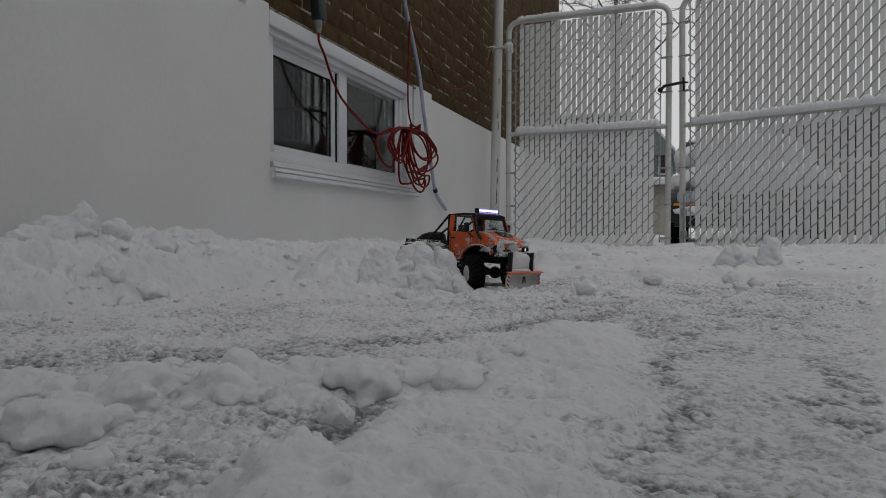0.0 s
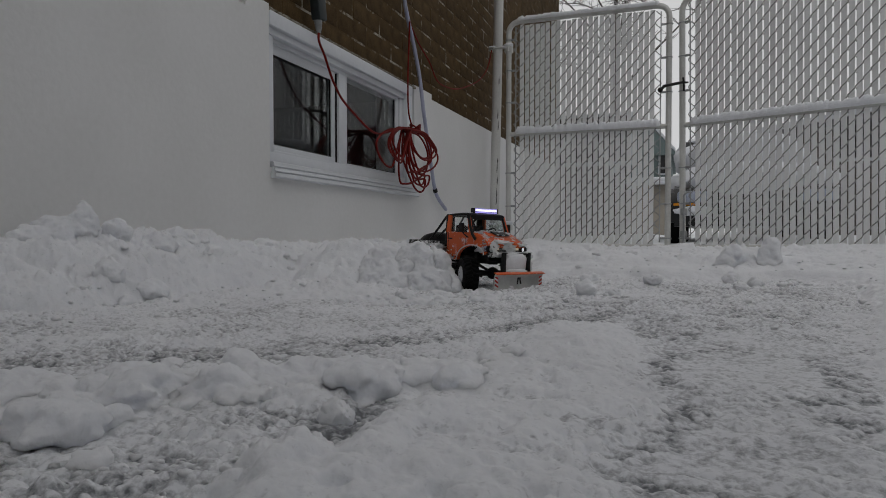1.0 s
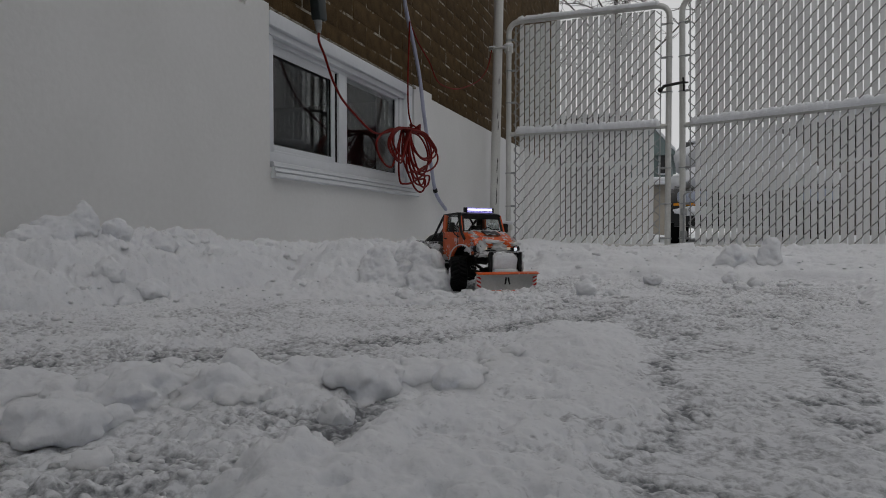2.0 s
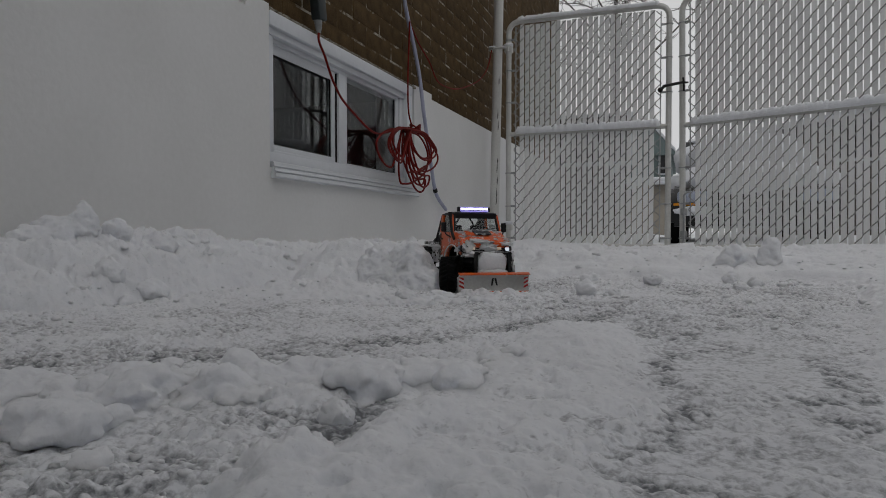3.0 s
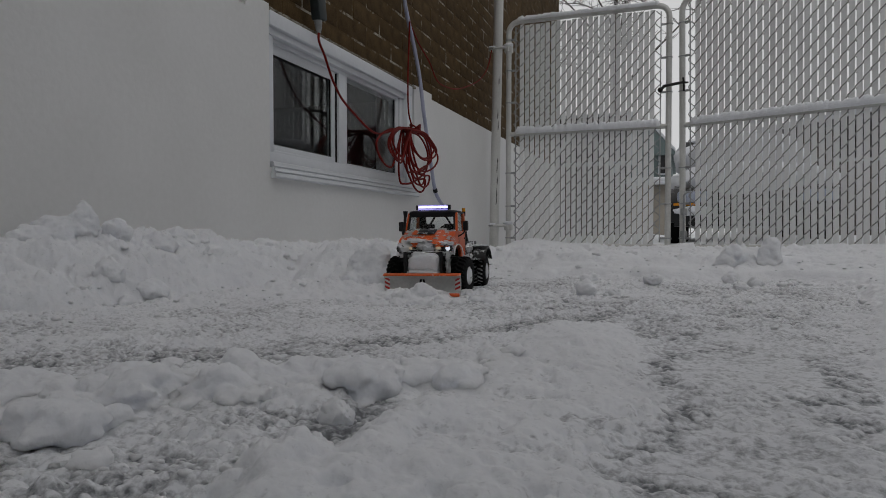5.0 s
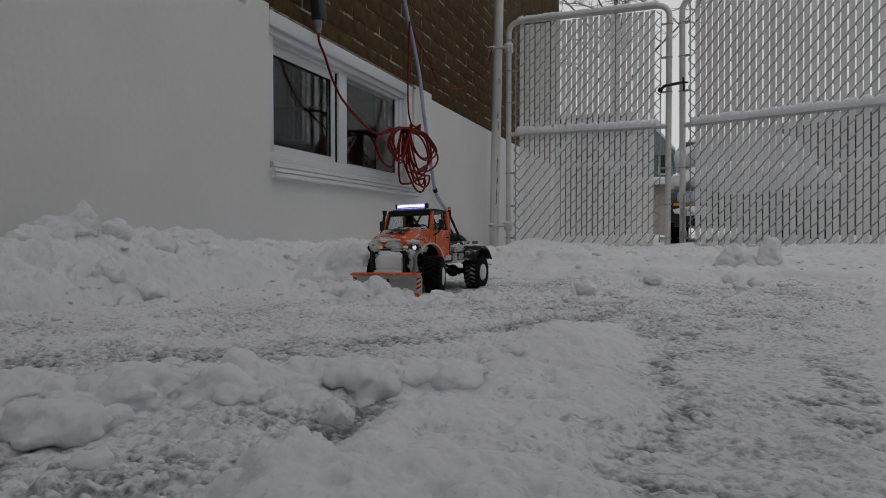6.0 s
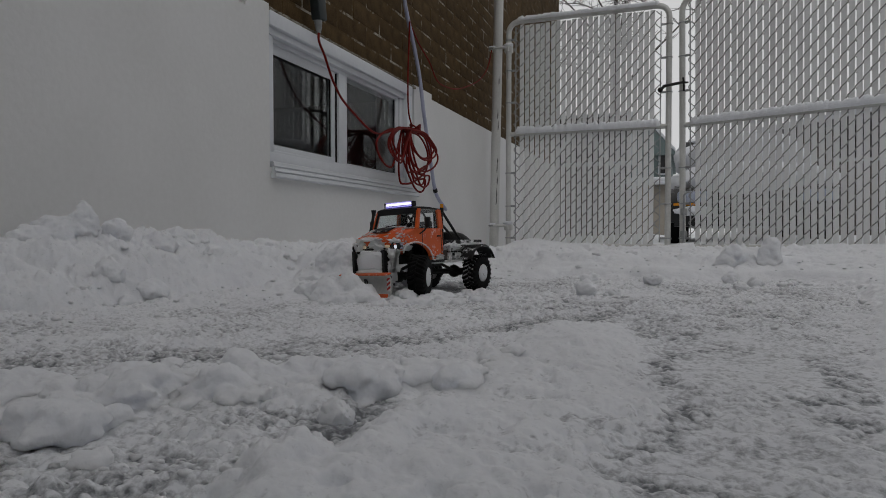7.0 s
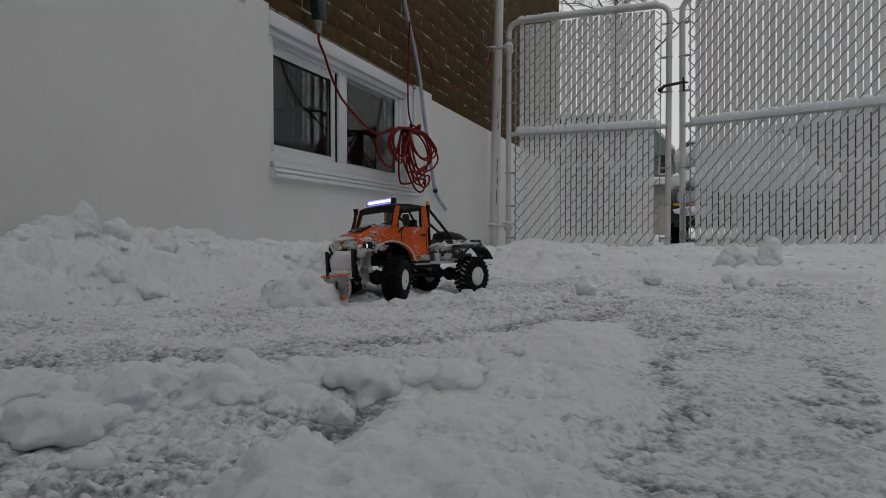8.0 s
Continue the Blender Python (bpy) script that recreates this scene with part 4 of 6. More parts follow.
def far_house(x0, x1, y, depth, lower, eave, wall_mat, low_mat, label, overhang):
    h = tagged(empty("house", pose(x0, y, 0)), label, "house", "neighbouring houses")
    w = x1 - x0
    bm = bmesh.new()
    box(bm, (w, depth, lower), (w / 2, depth / 2, lower / 2))
    part("lower_wall", bm, low_mat, h, smooth=False)
    bm = bmesh.new()
    box(bm, (w + 0.1, depth, eave - lower), (w / 2, depth / 2, (eave + lower) / 2))
    part("upper_wall", bm, wall_mat, h, smooth=False)
    z = lower
    while z < eave:
        bm = bmesh.new()
        box(bm, (w + 0.14, 0.03, 0.17), (w / 2, -0.01, z + 0.09), rot=(-6, 0, 0))
        part("siding_board", bm, wall_mat, h, smooth=False)
        z += 0.2
    bm = bmesh.new()
    prism(bm, [(-overhang, eave), (w / 2, eave + 0.75), (w + overhang, eave - 0.25), (w + overhang, eave - 0.42), (w / 2, eave + 0.55), (-overhang, eave - 0.2)], 1, -0.4, depth + 0.4)
    roof = part("roof", bm, ROOFING, h, smooth=False)
    bm = bmesh.new()
    prism(bm, [(-overhang, eave + 0.01), (w / 2, eave + 0.76), (w + overhang, eave - 0.24), (w + overhang, eave - 0.08), (w / 2, eave + 0.9), (-overhang, eave + 0.16)], 1, -0.35, depth + 0.35)
    part("roof_snow", bm, SNOW, roof)
    for i in range(3):
        win = None
        bm = bmesh.new()
        box(bm, (1.1, 0.10, 1.1), (w * (i + 0.8) / 3.3, -0.03, lower + 0.9), bevel=0.02)
        win = part("window", bm, VINYL, h)
        bm = bmesh.new()
        box(bm, (0.94, 0.02, 0.94), (w * (i + 0.8) / 3.3, -0.09, lower + 0.9))
        part("pane", bm, CARPAINT, win)
    return h


far_house(-1.04, 0.20, 14.0, 4.0, 1.2, 1.55, DARKBRICK, DARKBRICK, "dark brick garage with a snowy roof beyond the gate", 0.05)
far_house(3.7, 12.0, 19.0, 8.0, 1.6, 2.7, DARKBRICK, DARKBRICK, "dark brick house with a snowy roof beyond the gate", 0.3)


def green_house():
    """Two-storey house with a hipped roof, a snowy ledge between its storeys and a window in the siding."""
    h = tagged(empty("house", pose(-2.2, 25.0, 0)), "green-grey sided house over a beige ground floor", "house", "neighbouring houses")
    w = 3.40
    bm = bmesh.new()
    box(bm, (w - 0.12, 8.0, 1.95), (w / 2 - 0.06, 4.1, 0.975))
    part("lower_wall", bm, RENDERW, h, smooth=False)
    bm = bmesh.new()
    box(bm, (w, 8.0, 1.25), (w / 2, 4.0, 2.6))
    part("upper_wall", bm, SIDING, h, smooth=False)
    for k in range(7):
        bm = bmesh.new()
        box(bm, (w + 0.02, 0.03, 0.165), (w / 2, -0.01, 2.18 + 0.175 * k), rot=(-6, 0, 0))
        part("siding_board", bm, SIDING, h, smooth=False)
    bm = bmesh.new()
    box(bm, (w + 0.1, 0.5, 0.10), (w / 2, -0.2, 1.93), bevel=0.02)
    ledge = part("ledge", bm, VINYL, h)
    bm = bmesh.new()
    box(bm, (w + 0.08, 0.48, 0.16), (w / 2, -0.2, 2.06), bevel=0.05)
    part("ledge_snow", bm, SNOW, ledge)
    bm = bmesh.new()
    prism(bm, [(-0.2, 3.05), (0.5, 3.85), (w - 0.55, 3.85), (w + 0.12, 3.05), (w + 0.12, 2.95), (-0.2, 2.95)], 1, -0.3, 8.3)
    roof = part("roof", bm, SIDING, h, smooth=False)
    bm = bmesh.new()
    prism(bm, [(-0.22, 3.06), (0.48, 3.86), (0.5, 3.98), (w - 0.52, 3.98), (w + 0.14, 3.16), (w + 0.14, 3.06), (w - 0.54, 3.86), (0.5, 3.86)], 1, -0.28, 8.28)
    part("roof_snow", bm, SNOW, roof)
    for x in (0.6, 1.8, 3.12):
        bm = bmesh.new()
        box(bm, (0.34, 0.10, 0.95), (x, -0.03, 2.72), bevel=0.02)
        win = part("window", bm, VINYL, h)
        bm = bmesh.new()
        box(bm, (0.24, 0.02, 0.84), (x, -0.09, 2.72))
        part("pane", bm, CARPAINT, win)
    return h


green_house()


def bare_tree(x, y, height, seed):
    """A leafless tree whose twigs carry snow."""
    t = tagged(empty("tree", pose(x, y, 0)), "bare snow-laden tree beyond the gate", "tree")
    r = random.Random(seed)
    bm = bmesh.new()
    tube(bm, spline([(0, 0, 0), (0.05, 0, height * 0.3), (-0.04, 0.05, height * 0.6), (0.05, 0, height)], 5), [0.14 - 0.115 * k / 15 for k in range(16)], 8)
    part("trunk", bm, DARKBRICK, t)
    twigs = bmesh.new()
    for k in range(15):
        z0 = height * r.uniform(0.42, 0.95)
        a, reach = r.uniform(0, 2 * math.pi), (height * 1.1 - z0) * r.uniform(0.5, 0.8)
        end = Vector((reach * math.cos(a), reach * math.sin(a), z0 + reach * r.uniform(0.3, 0.8)))
        pts = spline([(0, 0, z0), tuple(Vector((0, 0, z0)).lerp(end, 0.5) + Vector((0, 0, 0.12 * reach))), tuple(end)], 5)
        bm = bmesh.new()
        tube(bm, pts, [0.020 - 0.014 * i / (len(pts) - 1) for i in range(len(pts))], 6)
        part("limb", bm, DARKBRICK, t)
        for i in range(16):
            p = pts[r.randrange(3, len(pts))]
            way = Vector((r.uniform(-1, 1), r.uniform(-1, 1), r.uniform(-0.2, 1))).normalized()
            tip = p + way * r.uniform(0.25, 0.75)
            mid = p.lerp(tip, 0.5) + Vector((0, 0, 0.05))
            tube(twigs, [p, mid, tip], [0.009, 0.007, 0.003], 4, caps=False)
            for q in range(3):
                side = mid + Vector((r.uniform(-1, 1), r.uniform(-1, 1), r.uniform(-0.3, 0.8))) * 0.28
                tube(twigs, [mid.lerp(tip, q / 3), side], [0.006, 0.003], 4, caps=False)
    part("twigs", twigs, SPRIG, t, "thin twigs crusted with snow", smooth=False)["kind"] = "stuff"
    return t


bare_tree(0.15, 14.5, 6.6, 5)


def parked_car():
    c = tagged(empty("parked_car", pose(2.235, 8.0, 0)), "black parked car under thick snow beyond the gate", "car")
    bm = bmesh.new()
    prof = [(0.0, 0.22), (-0.02, 0.50), (0.06, 0.66), (0.9, 0.82), (1.2, 0.86), (4.2, 0.90), (4.35, 0.55), (4.3, 0.22)]
    prism(bm, prof, 0, -0.88, 0.88, bevel=0.05)
    part("body", bm, CARPAINT, c)
    bm = bmesh.new()
    prism(bm, [(1.15, 0.84), (1.75, 1.42), (3.2, 1.45), (4.0, 0.88)], 0, -0.74, 0.74, bevel=0.05)
    part("cabin", bm, CARPAINT, c)
    for s in (-1, 1):
        for y in (0.8, 3.5):
            bm = bmesh.new()
            tube(bm, [(s * 0.66, y, 0.32), (s * 0.70, y, 0.32), (s * 0.88, y, 0.32), (s * 0.90, y, 0.32)], [0.27, 0.32, 0.32, 0.25], 24)
            wheel = part("wheel", bm, RUBBER, c)
            bm = bmesh.new()
            tube(bm, [(s * 0.885, y, 0.32), (s * 0.905, y, 0.32)], 0.19, 20)
            part("rim", bm, GALV, wheel)
        bm = bmesh.new()
        box(bm, (0.36, 0.08, 0.13), (s * 0.62, -0.02, 0.56), bevel=0.03)
        part("headlight", bm, LAMP_OFF, c)
    bm = bmesh.new()
    box(bm, (0.24, 0.03, 0.03), (-0.72, -0.03, 0.475), bevel=0.008)
    part("indicator", bm, AMBER, c)
    bm = bmesh.new()
    blob(bm, (0, 0.60, 0.74), (0.94, 0.70, 0.27), 3, 0.14, 4)
    blob(bm, (0, 2.5, 1.40), (0.80, 1.1, 0.18), 4, 0.12, 4)
    blob(bm, (0, 1.42, 1.10), (0.84, 0.52, 0.36), 6, 0.12, 4)
    blob(bm, (-0.62, -0.05, 0.40), (0.22, 0.07, 0.055), 7, 0.3, 3)
    part("snow_load", bm, SNOW, c, "thick snow on bonnet and roof")
    return c


parked_car()


# wall across the driveway, out of the picture, added to block sky light
bm = bmesh.new()
box(bm, (6.0, 16.0, 3.8), (8.6, -3.4, 1.9))
tagged(part("wall_added_right", bm, DARKBRICK, smooth=False), "unseen dark brick wall added to hold back sky light from the right", "wall", kind="structure")

# ---------------------------------------------------------------- model truck with plow
TYRE_R = 0.0475


def tyre_mesh():
    """A lugged tyre in one piece: chevron lugs rise from the tread."""
    prof = [(0.0227, 0.0205), (0.0320, 0.0222), (0.0392, 0.0200), (0.0415, 0.0182), (0.0422, 0.0165), (0.0428, 0.0150), (0.0430, 0.0120), (0.0431, 0.0085), (0.0431, 0.0050), (0.0431, 0.0015)]
    prof = prof + [(r, -w) for r, w in reversed(prof)]
    seg, rings = 192, []
    bm = bmesh.new()
    for r, w in prof:
        ring = []
        for k in range(seg):
            turn = k / seg * 24 + (0.5 if w > 0 else 0.0) + 34 * abs(w)
            lug = r > 0.0410 and (turn % 1.0) < 0.52
            rr = r + (0.0042 if lug else 0.0)
            ring.append(bm.verts.new((rr * math.cos(2 * math.pi * k / seg), w, rr * math.sin(2 * math.pi * k / seg))))
        rings.append(ring)
    for a, b in zip(rings, rings[1:] + rings[:1]):
        for k in range(seg):
            bm.faces.new((a[k], a[(k + 1) % seg], b[(k + 1) % seg], b[k]))
    bmesh.ops.recalc_face_normals(bm, faces=bm.faces[:])
    return bm


def axle_z(x):
    return TYRE_R if x > 0 else TYRE_R - 0.0020


def wheel(truck, x, y, side):
    w = empty("wheel", pose(0, 0, 0))
    w.parent = truck
    w.matrix_basis = pose(x, y, axle_z(x))
    part("tyre", tyre_mesh(), RUBBER, w, "lugged black rubber tyre")
    bm = bmesh.new()
    s = side
    for r, a, b in ((0.0255, -0.018, 0.018),):
        tube(bm, [(0, a, 0), (0, b, 0)], r, 24)
    tube(bm, [(0, s * 0.018, 0), (0, s * 0.024, 0)], [0.009, 0.007], 10)
    part("rim", bm, GREYPAINT, w)
    bm = bmesh.new()
    blob(bm, (0, s * 0.017, 0), (0.0245, 0.0075, 0.0245), 3 + x * 10, 0.16, 3)
    part("packed_snow", bm, SNOW, w, "snow packed into the wheel")
    if x < 0:
        bm = bmesh.new()
        tube(bm, [(0, -0.0150, 0), (0, -0.0146, 0), (0, 0.0146, 0), (0, 0.0150, 0)], [0.0425, 0.0440, 0.0440, 0.0425], 48)
        part("tread_snow", bm, TREADSNOW, w, "snow caught in the tread grooves")
    return w


def side_panel(y0, y1, front):
    """Outline of a body side with its wheel arch, extruded between y0 and y1."""
    bm = bmesh.new()
    out = [(0.012, 0.157), (0.012, 0.080), (0.050, 0.077)]
    for k in range(9):
        a = math.pi * (1 - k / 8)
        out.append((0.122 + 0.056 * math.cos(a) * (1.0 if a > 1.5 else 0.92), 0.082 + 0.031 * math.sin(a) + (0.018 if k == 8 else 0.018 * k / 8)))
    out += [(0.187, 0.104), (0.189, 0.128), (0.176, 0.1395), (0.128, 0.1555)]
    prism(bm, out, 1, y0, y1, bevel=0.002)
    return bm


def build_truck():
    t = tagged(empty("model_truck", pose(0.8566, 1.413, 0.0045, 0, -0.7, -112.5)),
               "orange model truck with snow plow and lit light bar", "toy truck")
    P = lambda name, bm, mat, label="", smooth=True: part(name, bm, mat, t, label, smooth)
    # chassis rails, axles, gearbox, links
    bm = bmesh.new()
    for s in (-1, 1):
        box(bm, (0.36, 0.012, 0.022), (0.0, s * 0.026, 0.085), bevel=0.002)
    for x in (-0.17, -0.05, 0.06, 0.17):
        box(bm, (0.014, 0.052, 0.016), (x, 0, 0.085), bevel=0.002)
    box(bm, (0.075, 0.05, 0.035), (0.0, 0, 0.080), bevel=0.006)
    P("chassis", bm, CHASSIS)
    for x in (0.126, -0.116):
        bm = bmesh.new()
        tube(bm, [(x, -0.066, TYRE_R), (x, 0.066, TYRE_R)], 0.0075, 10)
        blob(bm, (x, 0.010, TYRE_R), (0.018, 0.018, 0.017), 1, 0.05, 2)
        P("axle", bm, CHASSIS)
        for s in (-1, 1):
            bm = bmesh.new()
            tube(bm, [(x, s * 0.047, TYRE_R + 0.004), (x - 0.012, s * 0.040, 0.118)], 0.0052, 8)
            for k in range(7):
                c = Vector((x, s * 0.047, TYRE_R + 0.004)).lerp(Vector((x - 0.012, s * 0.040, 0.118)), 0.25 + 0.1 * k)
                tube(bm, [c + Vector((0.0085 * math.cos(a), 0.0085 * math.sin(a), 0)) for a in (2 * math.pi * i / 10 for i in range(10))], 0.0016, 5, closed=True)
            P("shock_absorber", bm, CHASSIS)
            bm = bmesh.new()
            tube(bm, [(x, s * 0.030, TYRE_R - 0.008), (x * 0.28, s * 0.022, 0.070)], 0.0042, 8)
            P("suspension_link", bm, CHASSIS)
    bm = bmesh.new()
    tube(bm, [(0.126, 0.008, TYRE_R), (-0.116, 0.008, TYRE_R + 0.004)], 0.005, 8)
    P("drive_shaft", bm, CHASSIS)
    # body sides with arches
    for s in (-1, 1):
        y0, y1 = sorted((s * 0.0655, s * 0.058))
        P("body_side", side_panel(y0, y1, True), SPLASHED)
        # arch lip, dusted with snow
        bm = bmesh.new()
        lip = [(0.066 - 0.010, s * 0.070, 0.080)]
        for k in range(13):
            a = math.pi * (1 - k / 12)
            lip.append((0.122 + 0.057 * math.cos(a), s * 0.071, 0.082 + 0.033 * math.sin(a) + 0.017 * k / 12))
        tube(bm, lip, 0.0017, 8)
        P("wheel_arch", bm, SNOW, "wheel arch rim crusted with snow")
        bm = bmesh.new()
        box(bm, (0.060, 0.010, 0.006), (0.045, s * 0.066, 0.0775), bevel=0.002)
        P("door_step", bm, BLACK)
        # inner wheel housing
        bm = bmesh.new()
        loops = []
        for k in range(9):
            a = math.pi * (1 - k / 8)
            loops.append([(0.122 + rr * math.cos(a), yy, 0.084 + 0.6 * rr * math.sin(a)) for rr, yy in ((0.062, s * 0.060), (0.062, s * 0.030), (0.066, s * 0.030), (0.066, s * 0.060))])
        loft(bm, loops)
        P("wheel_housing", bm, BLACK)
        # door seams, handle, mirror
        bm = bmesh.new()
        for x in (0.020, 0.098):
            box(bm, (0.0012, 0.0010, 0.066), (x, s * 0.0659, 0.121))
        box(bm, (0.078, 0.0010, 0.0012), (0.059, s * 0.0659, 0.0885))
        P("door_seam", bm, BLACK, smooth=False)
        bm = bmesh.new()
        box(bm, (0.014, 0.004, 0.0035), (0.032, s * 0.068, 0.138), bevel=0.0012)
        P("door_handle", bm, BLACK)
        bm = bmesh.new()
        tube(bm, [(0.108, s * 0.066, 0.143), (0.106, s * 0.078, 0.150), (0.100, s * 0.083, 0.160)], 0.0018, 6)
        box(bm, (0.012, 0.0125, 0.025), (0.099, s * 0.0835, 0.1695), bevel=0.003)
        P("side_mirror", bm, BLACK)
        # pillars
        bm = bmesh.new()
        loft(bm, [[(0.117 + dx, s * 0.0645 + dy, 0.156) for dx, dy in ((-0.006, -0.003), (0.006, -0.003), (0.006, 0.003), (-0.006, 0.003))],
                  [(0.101 + dx, s * 0.0600 + dy, 0.203) for dx, dy in ((-0.005, -0.003), (0.005, -0.003), (0.005, 0.003), (-0.005, 0.003))]])
        P("front_pillar", bm, ORANGE)
        bm = bmesh.new()
        loft(bm, [[(0.0190 + dx, s * 0.0640 + dy, 0.156) for dx, dy in ((-0.008, -0.003), (0.008, -0.003), (0.008, 0.003), (-0.008, 0.003))],
                  [(0.0205 + dx, s * 0.0600 + dy, 0.203) for dx, dy in ((-0.007, -0.003), (0.007, -0.003), (0.007, 0.003), (-0.007, 0.003))]])
        P("rear_pillar", bm, ORANGE)
        bm = bmesh.new()
        loft(bm, [[(x, s * 0.0628, 0.157), (x, s * 0.0618, 0.157), (x - (0.011 if x > 0.08 else -0.001), s * 0.0590, 0.2025), (x - (0.011 if x > 0.08 else -0.001), s * 0.0600, 0.2025)] for x in (0.027, 0.113)])
        g = P("side_window", bm, GLASS, smooth=False)
        g.visible_shadow = False
        # headlight pod, indicator
        bm = bmesh.new()
        lathe(bm, [(0.178, 0.0110), (0.190, 0.0104), (0.1960, 0.0096), (0.1960, 0.0084), (0.1887, 0.0078)], s * 0.0575, 0.115)
        hl = P("headlight", bm, BLACK)
        bm = bmesh.new()
        lathe(bm, [(0.1886, 0.0058), (0.1896, 0.0050), (0.1902, 0.0022)], s * 0.0575, 0.115)
        part("lens", bm, LAMP if s > 0 else LAMP_OFF, hl, "lit headlight lens" if s > 0 else "dull snow-covered headlight lens")
        bm = bmesh.new()
        box(bm, (0.004, 0.011, 0.0065), (0.1905, s * 0.035, 0.116), bevel=0.001)
        P("indicator", bm, FLASHER, "glowing amber indicator")
        # blue side lamp
        bm = bmesh.new()
        box(bm, (0.010, 0.0030, 0.014), (0.180, s * 0.0665, 0.116), bevel=0.001)
        P("side_lamp", bm, HOSE)
    # bonnet
    bm = bmesh.new()
    loops = []
    for x, z, w in ((0.1235, 0.1575, 0.0655), (0.140, 0.1550, 0.0655), (0.160, 0.1475, 0.0650), (0.178, 0.1395, 0.0640), (0.188, 0.1330, 0.0625), (0.1915, 0.1260, 0.0610)):
        lip = 0.014 if x < 0.17 else 0.0075
        loops.append([(x, -w, z - lip), (x, -w, z - 0.006), (x, -w * 0.94, z - 0.001), (x, -w * 0.6, z + 0.0015), (x, -w * 0.55, z + 0.004), (x, 0, z + 0.005), (x, w * 0.55, z + 0.004), (x, w * 0.6, z + 0.0015),
                      (x, w * 0.94, z - 0.001), (x, w, z - 0.006), (x, w, z - lip)])
    loft(bm, loops)
    P("bonnet", bm, DUSTED)
    bm = bmesh.new()
    box(bm, (0.034, 0.044, 0.003), (0.160, 0.0, 0.1555), rot=(0, 17, 0), bevel=0.001)
    P("bonnet_vent", bm, DUSTY_BLACK)
    # front face, grille, bumper
    bm = bmesh.new()
    box(bm, (0.012, 0.128, 0.030), (0.182, 0, 0.1165), bevel=0.003)
    P("front_panel", bm, DUSTY_BLACK)
    bm = bmesh.new()
    for k in range(4):
        box(bm, (0.003, 0.088, 0.0022), (0.1890, 0, 0.108 + 0.0055 * k), bevel=0.0005)
    P("grille", bm, GREYPAINT)
    bm = bmesh.new()
    box(bm, (0.016, 0.126, 0.010), (0.188, 0, 0.0985), bevel=0.003)
    P("bumper", bm, DUSTY_BLACK)
    # windscreen frame, glass, wipers
    bm = bmesh.new()
    for z, x, w, h in ((0.1585, 0.1195, 0.124, 0.006), (0.1985, 0.1045, 0.118, 0.013)):
        box(bm, (0.006, w, h), (x, 0, z), bevel=0.0015)
    for s in (-1, 1):
        tube(bm, [(0.1205, s * 0.0600, 0.158), (0.1045, s * 0.0565, 0.201)], 0.0032, 8)
    P("windscreen_frame", bm, BLACK)
    bm = bmesh.new()
    loft(bm, [[(0.1185, y, 0.160), (0.1195, y, 0.160), (0.1040, y * 0.95, 0.199), (0.1030, y * 0.95, 0.199)] for y in (-0.058, 0.058)])
    g = P("windscreen", bm, GLASS, smooth=False)
    g.visible_shadow = False
    for y0, y1 in ((-0.030, 0.006), (0.020, 0.050)):
        bm = bmesh.new()
        tube(bm, [(0.1235, y0, 0.1610), (0.1200, y0 + 0.006, 0.1645), (0.1190, y1, 0.1665)], 0.0012, 6)
        P("wiper", bm, BLACK)
    # roof, rear cab wall
    bm = bmesh.new()
    loops = []
    for x, z, w in ((0.010, 0.2035, 0.0610), (0.014, 0.2060, 0.0625), (0.060, 0.2090, 0.0630), (0.100, 0.2080, 0.0620), (0.109, 0.2050, 0.0600)):
        loops.append([(x, -w, z - 0.0055), (x, -w * 0.985, z - 0.001), (x, -w * 0.8, z + 0.001), (x, 0, z + 0.0018), (x, w * 0.8, z + 0.001), (x, w * 0.985, z - 0.001), (x, w, z - 0.0055)])
    loft(bm, loops)
    P("roof", bm, BLACK)
    bm = bmesh.new()
    for s in (-1, 1):
        box(bm, (0.006, 0.018, 0.046), (0.0135, s * 0.0500, 0.180), bevel=0.001)
    box(bm, (0.006, 0.118, 0.072), (0.0125, 0, 0.121), bevel=0.001)
    P("cab_rear_wall", bm, BLACK)
    bm = bmesh.new()
    box(bm, (0.100, 0.112, 0.006), (0.066, 0, 0.090), bevel=0.001)
    box(bm, (0.022, 0.112, 0.016), (0.108, 0, 0.149), bevel=0.004)
    P("cab_floor", bm, BLACK)
    for s in (-1, 1):
        bm = bmesh.new()
        box(bm, (0.010, 0.036, 0.056), (0.036, s * 0.030, 0.148), rot=(0, -10, 0), bevel=0.004)
        box(bm, (0.036, 0.036, 0.012), (0.055, s * 0.030, 0.120), bevel=0.004)
        P("seat", bm, BLACK)
    bm = bmesh.new()
    tube(bm, [(0.091 + 0.006 * math.cos(a), 0.030 + 0.014 * math.sin(a), 0.158 + 0.012 * math.cos(a)) for a in (2 * math.pi * k / 16 for k in range(16))], 0.0016, 6, closed=True)
    tube(bm, [(0.091, 0.030, 0.158), (0.106, 0.030, 0.150)], 0.0018, 6)
    P("steering_wheel", bm, BLACK)
    for s in (-1, 1):
        bm = bmesh.new()
        tube(bm, [(0.020, s * 0.044, 0.150), (0.020, s * 0.012, 0.200)], 0.0026, 8)
        P("cab_brace", bm, BLACK)
    # light bar
    bm = bmesh.new()
    box(bm, (0.012, 0.085, 0.0125), (0.0935, 0, 0.2168), bevel=0.003)
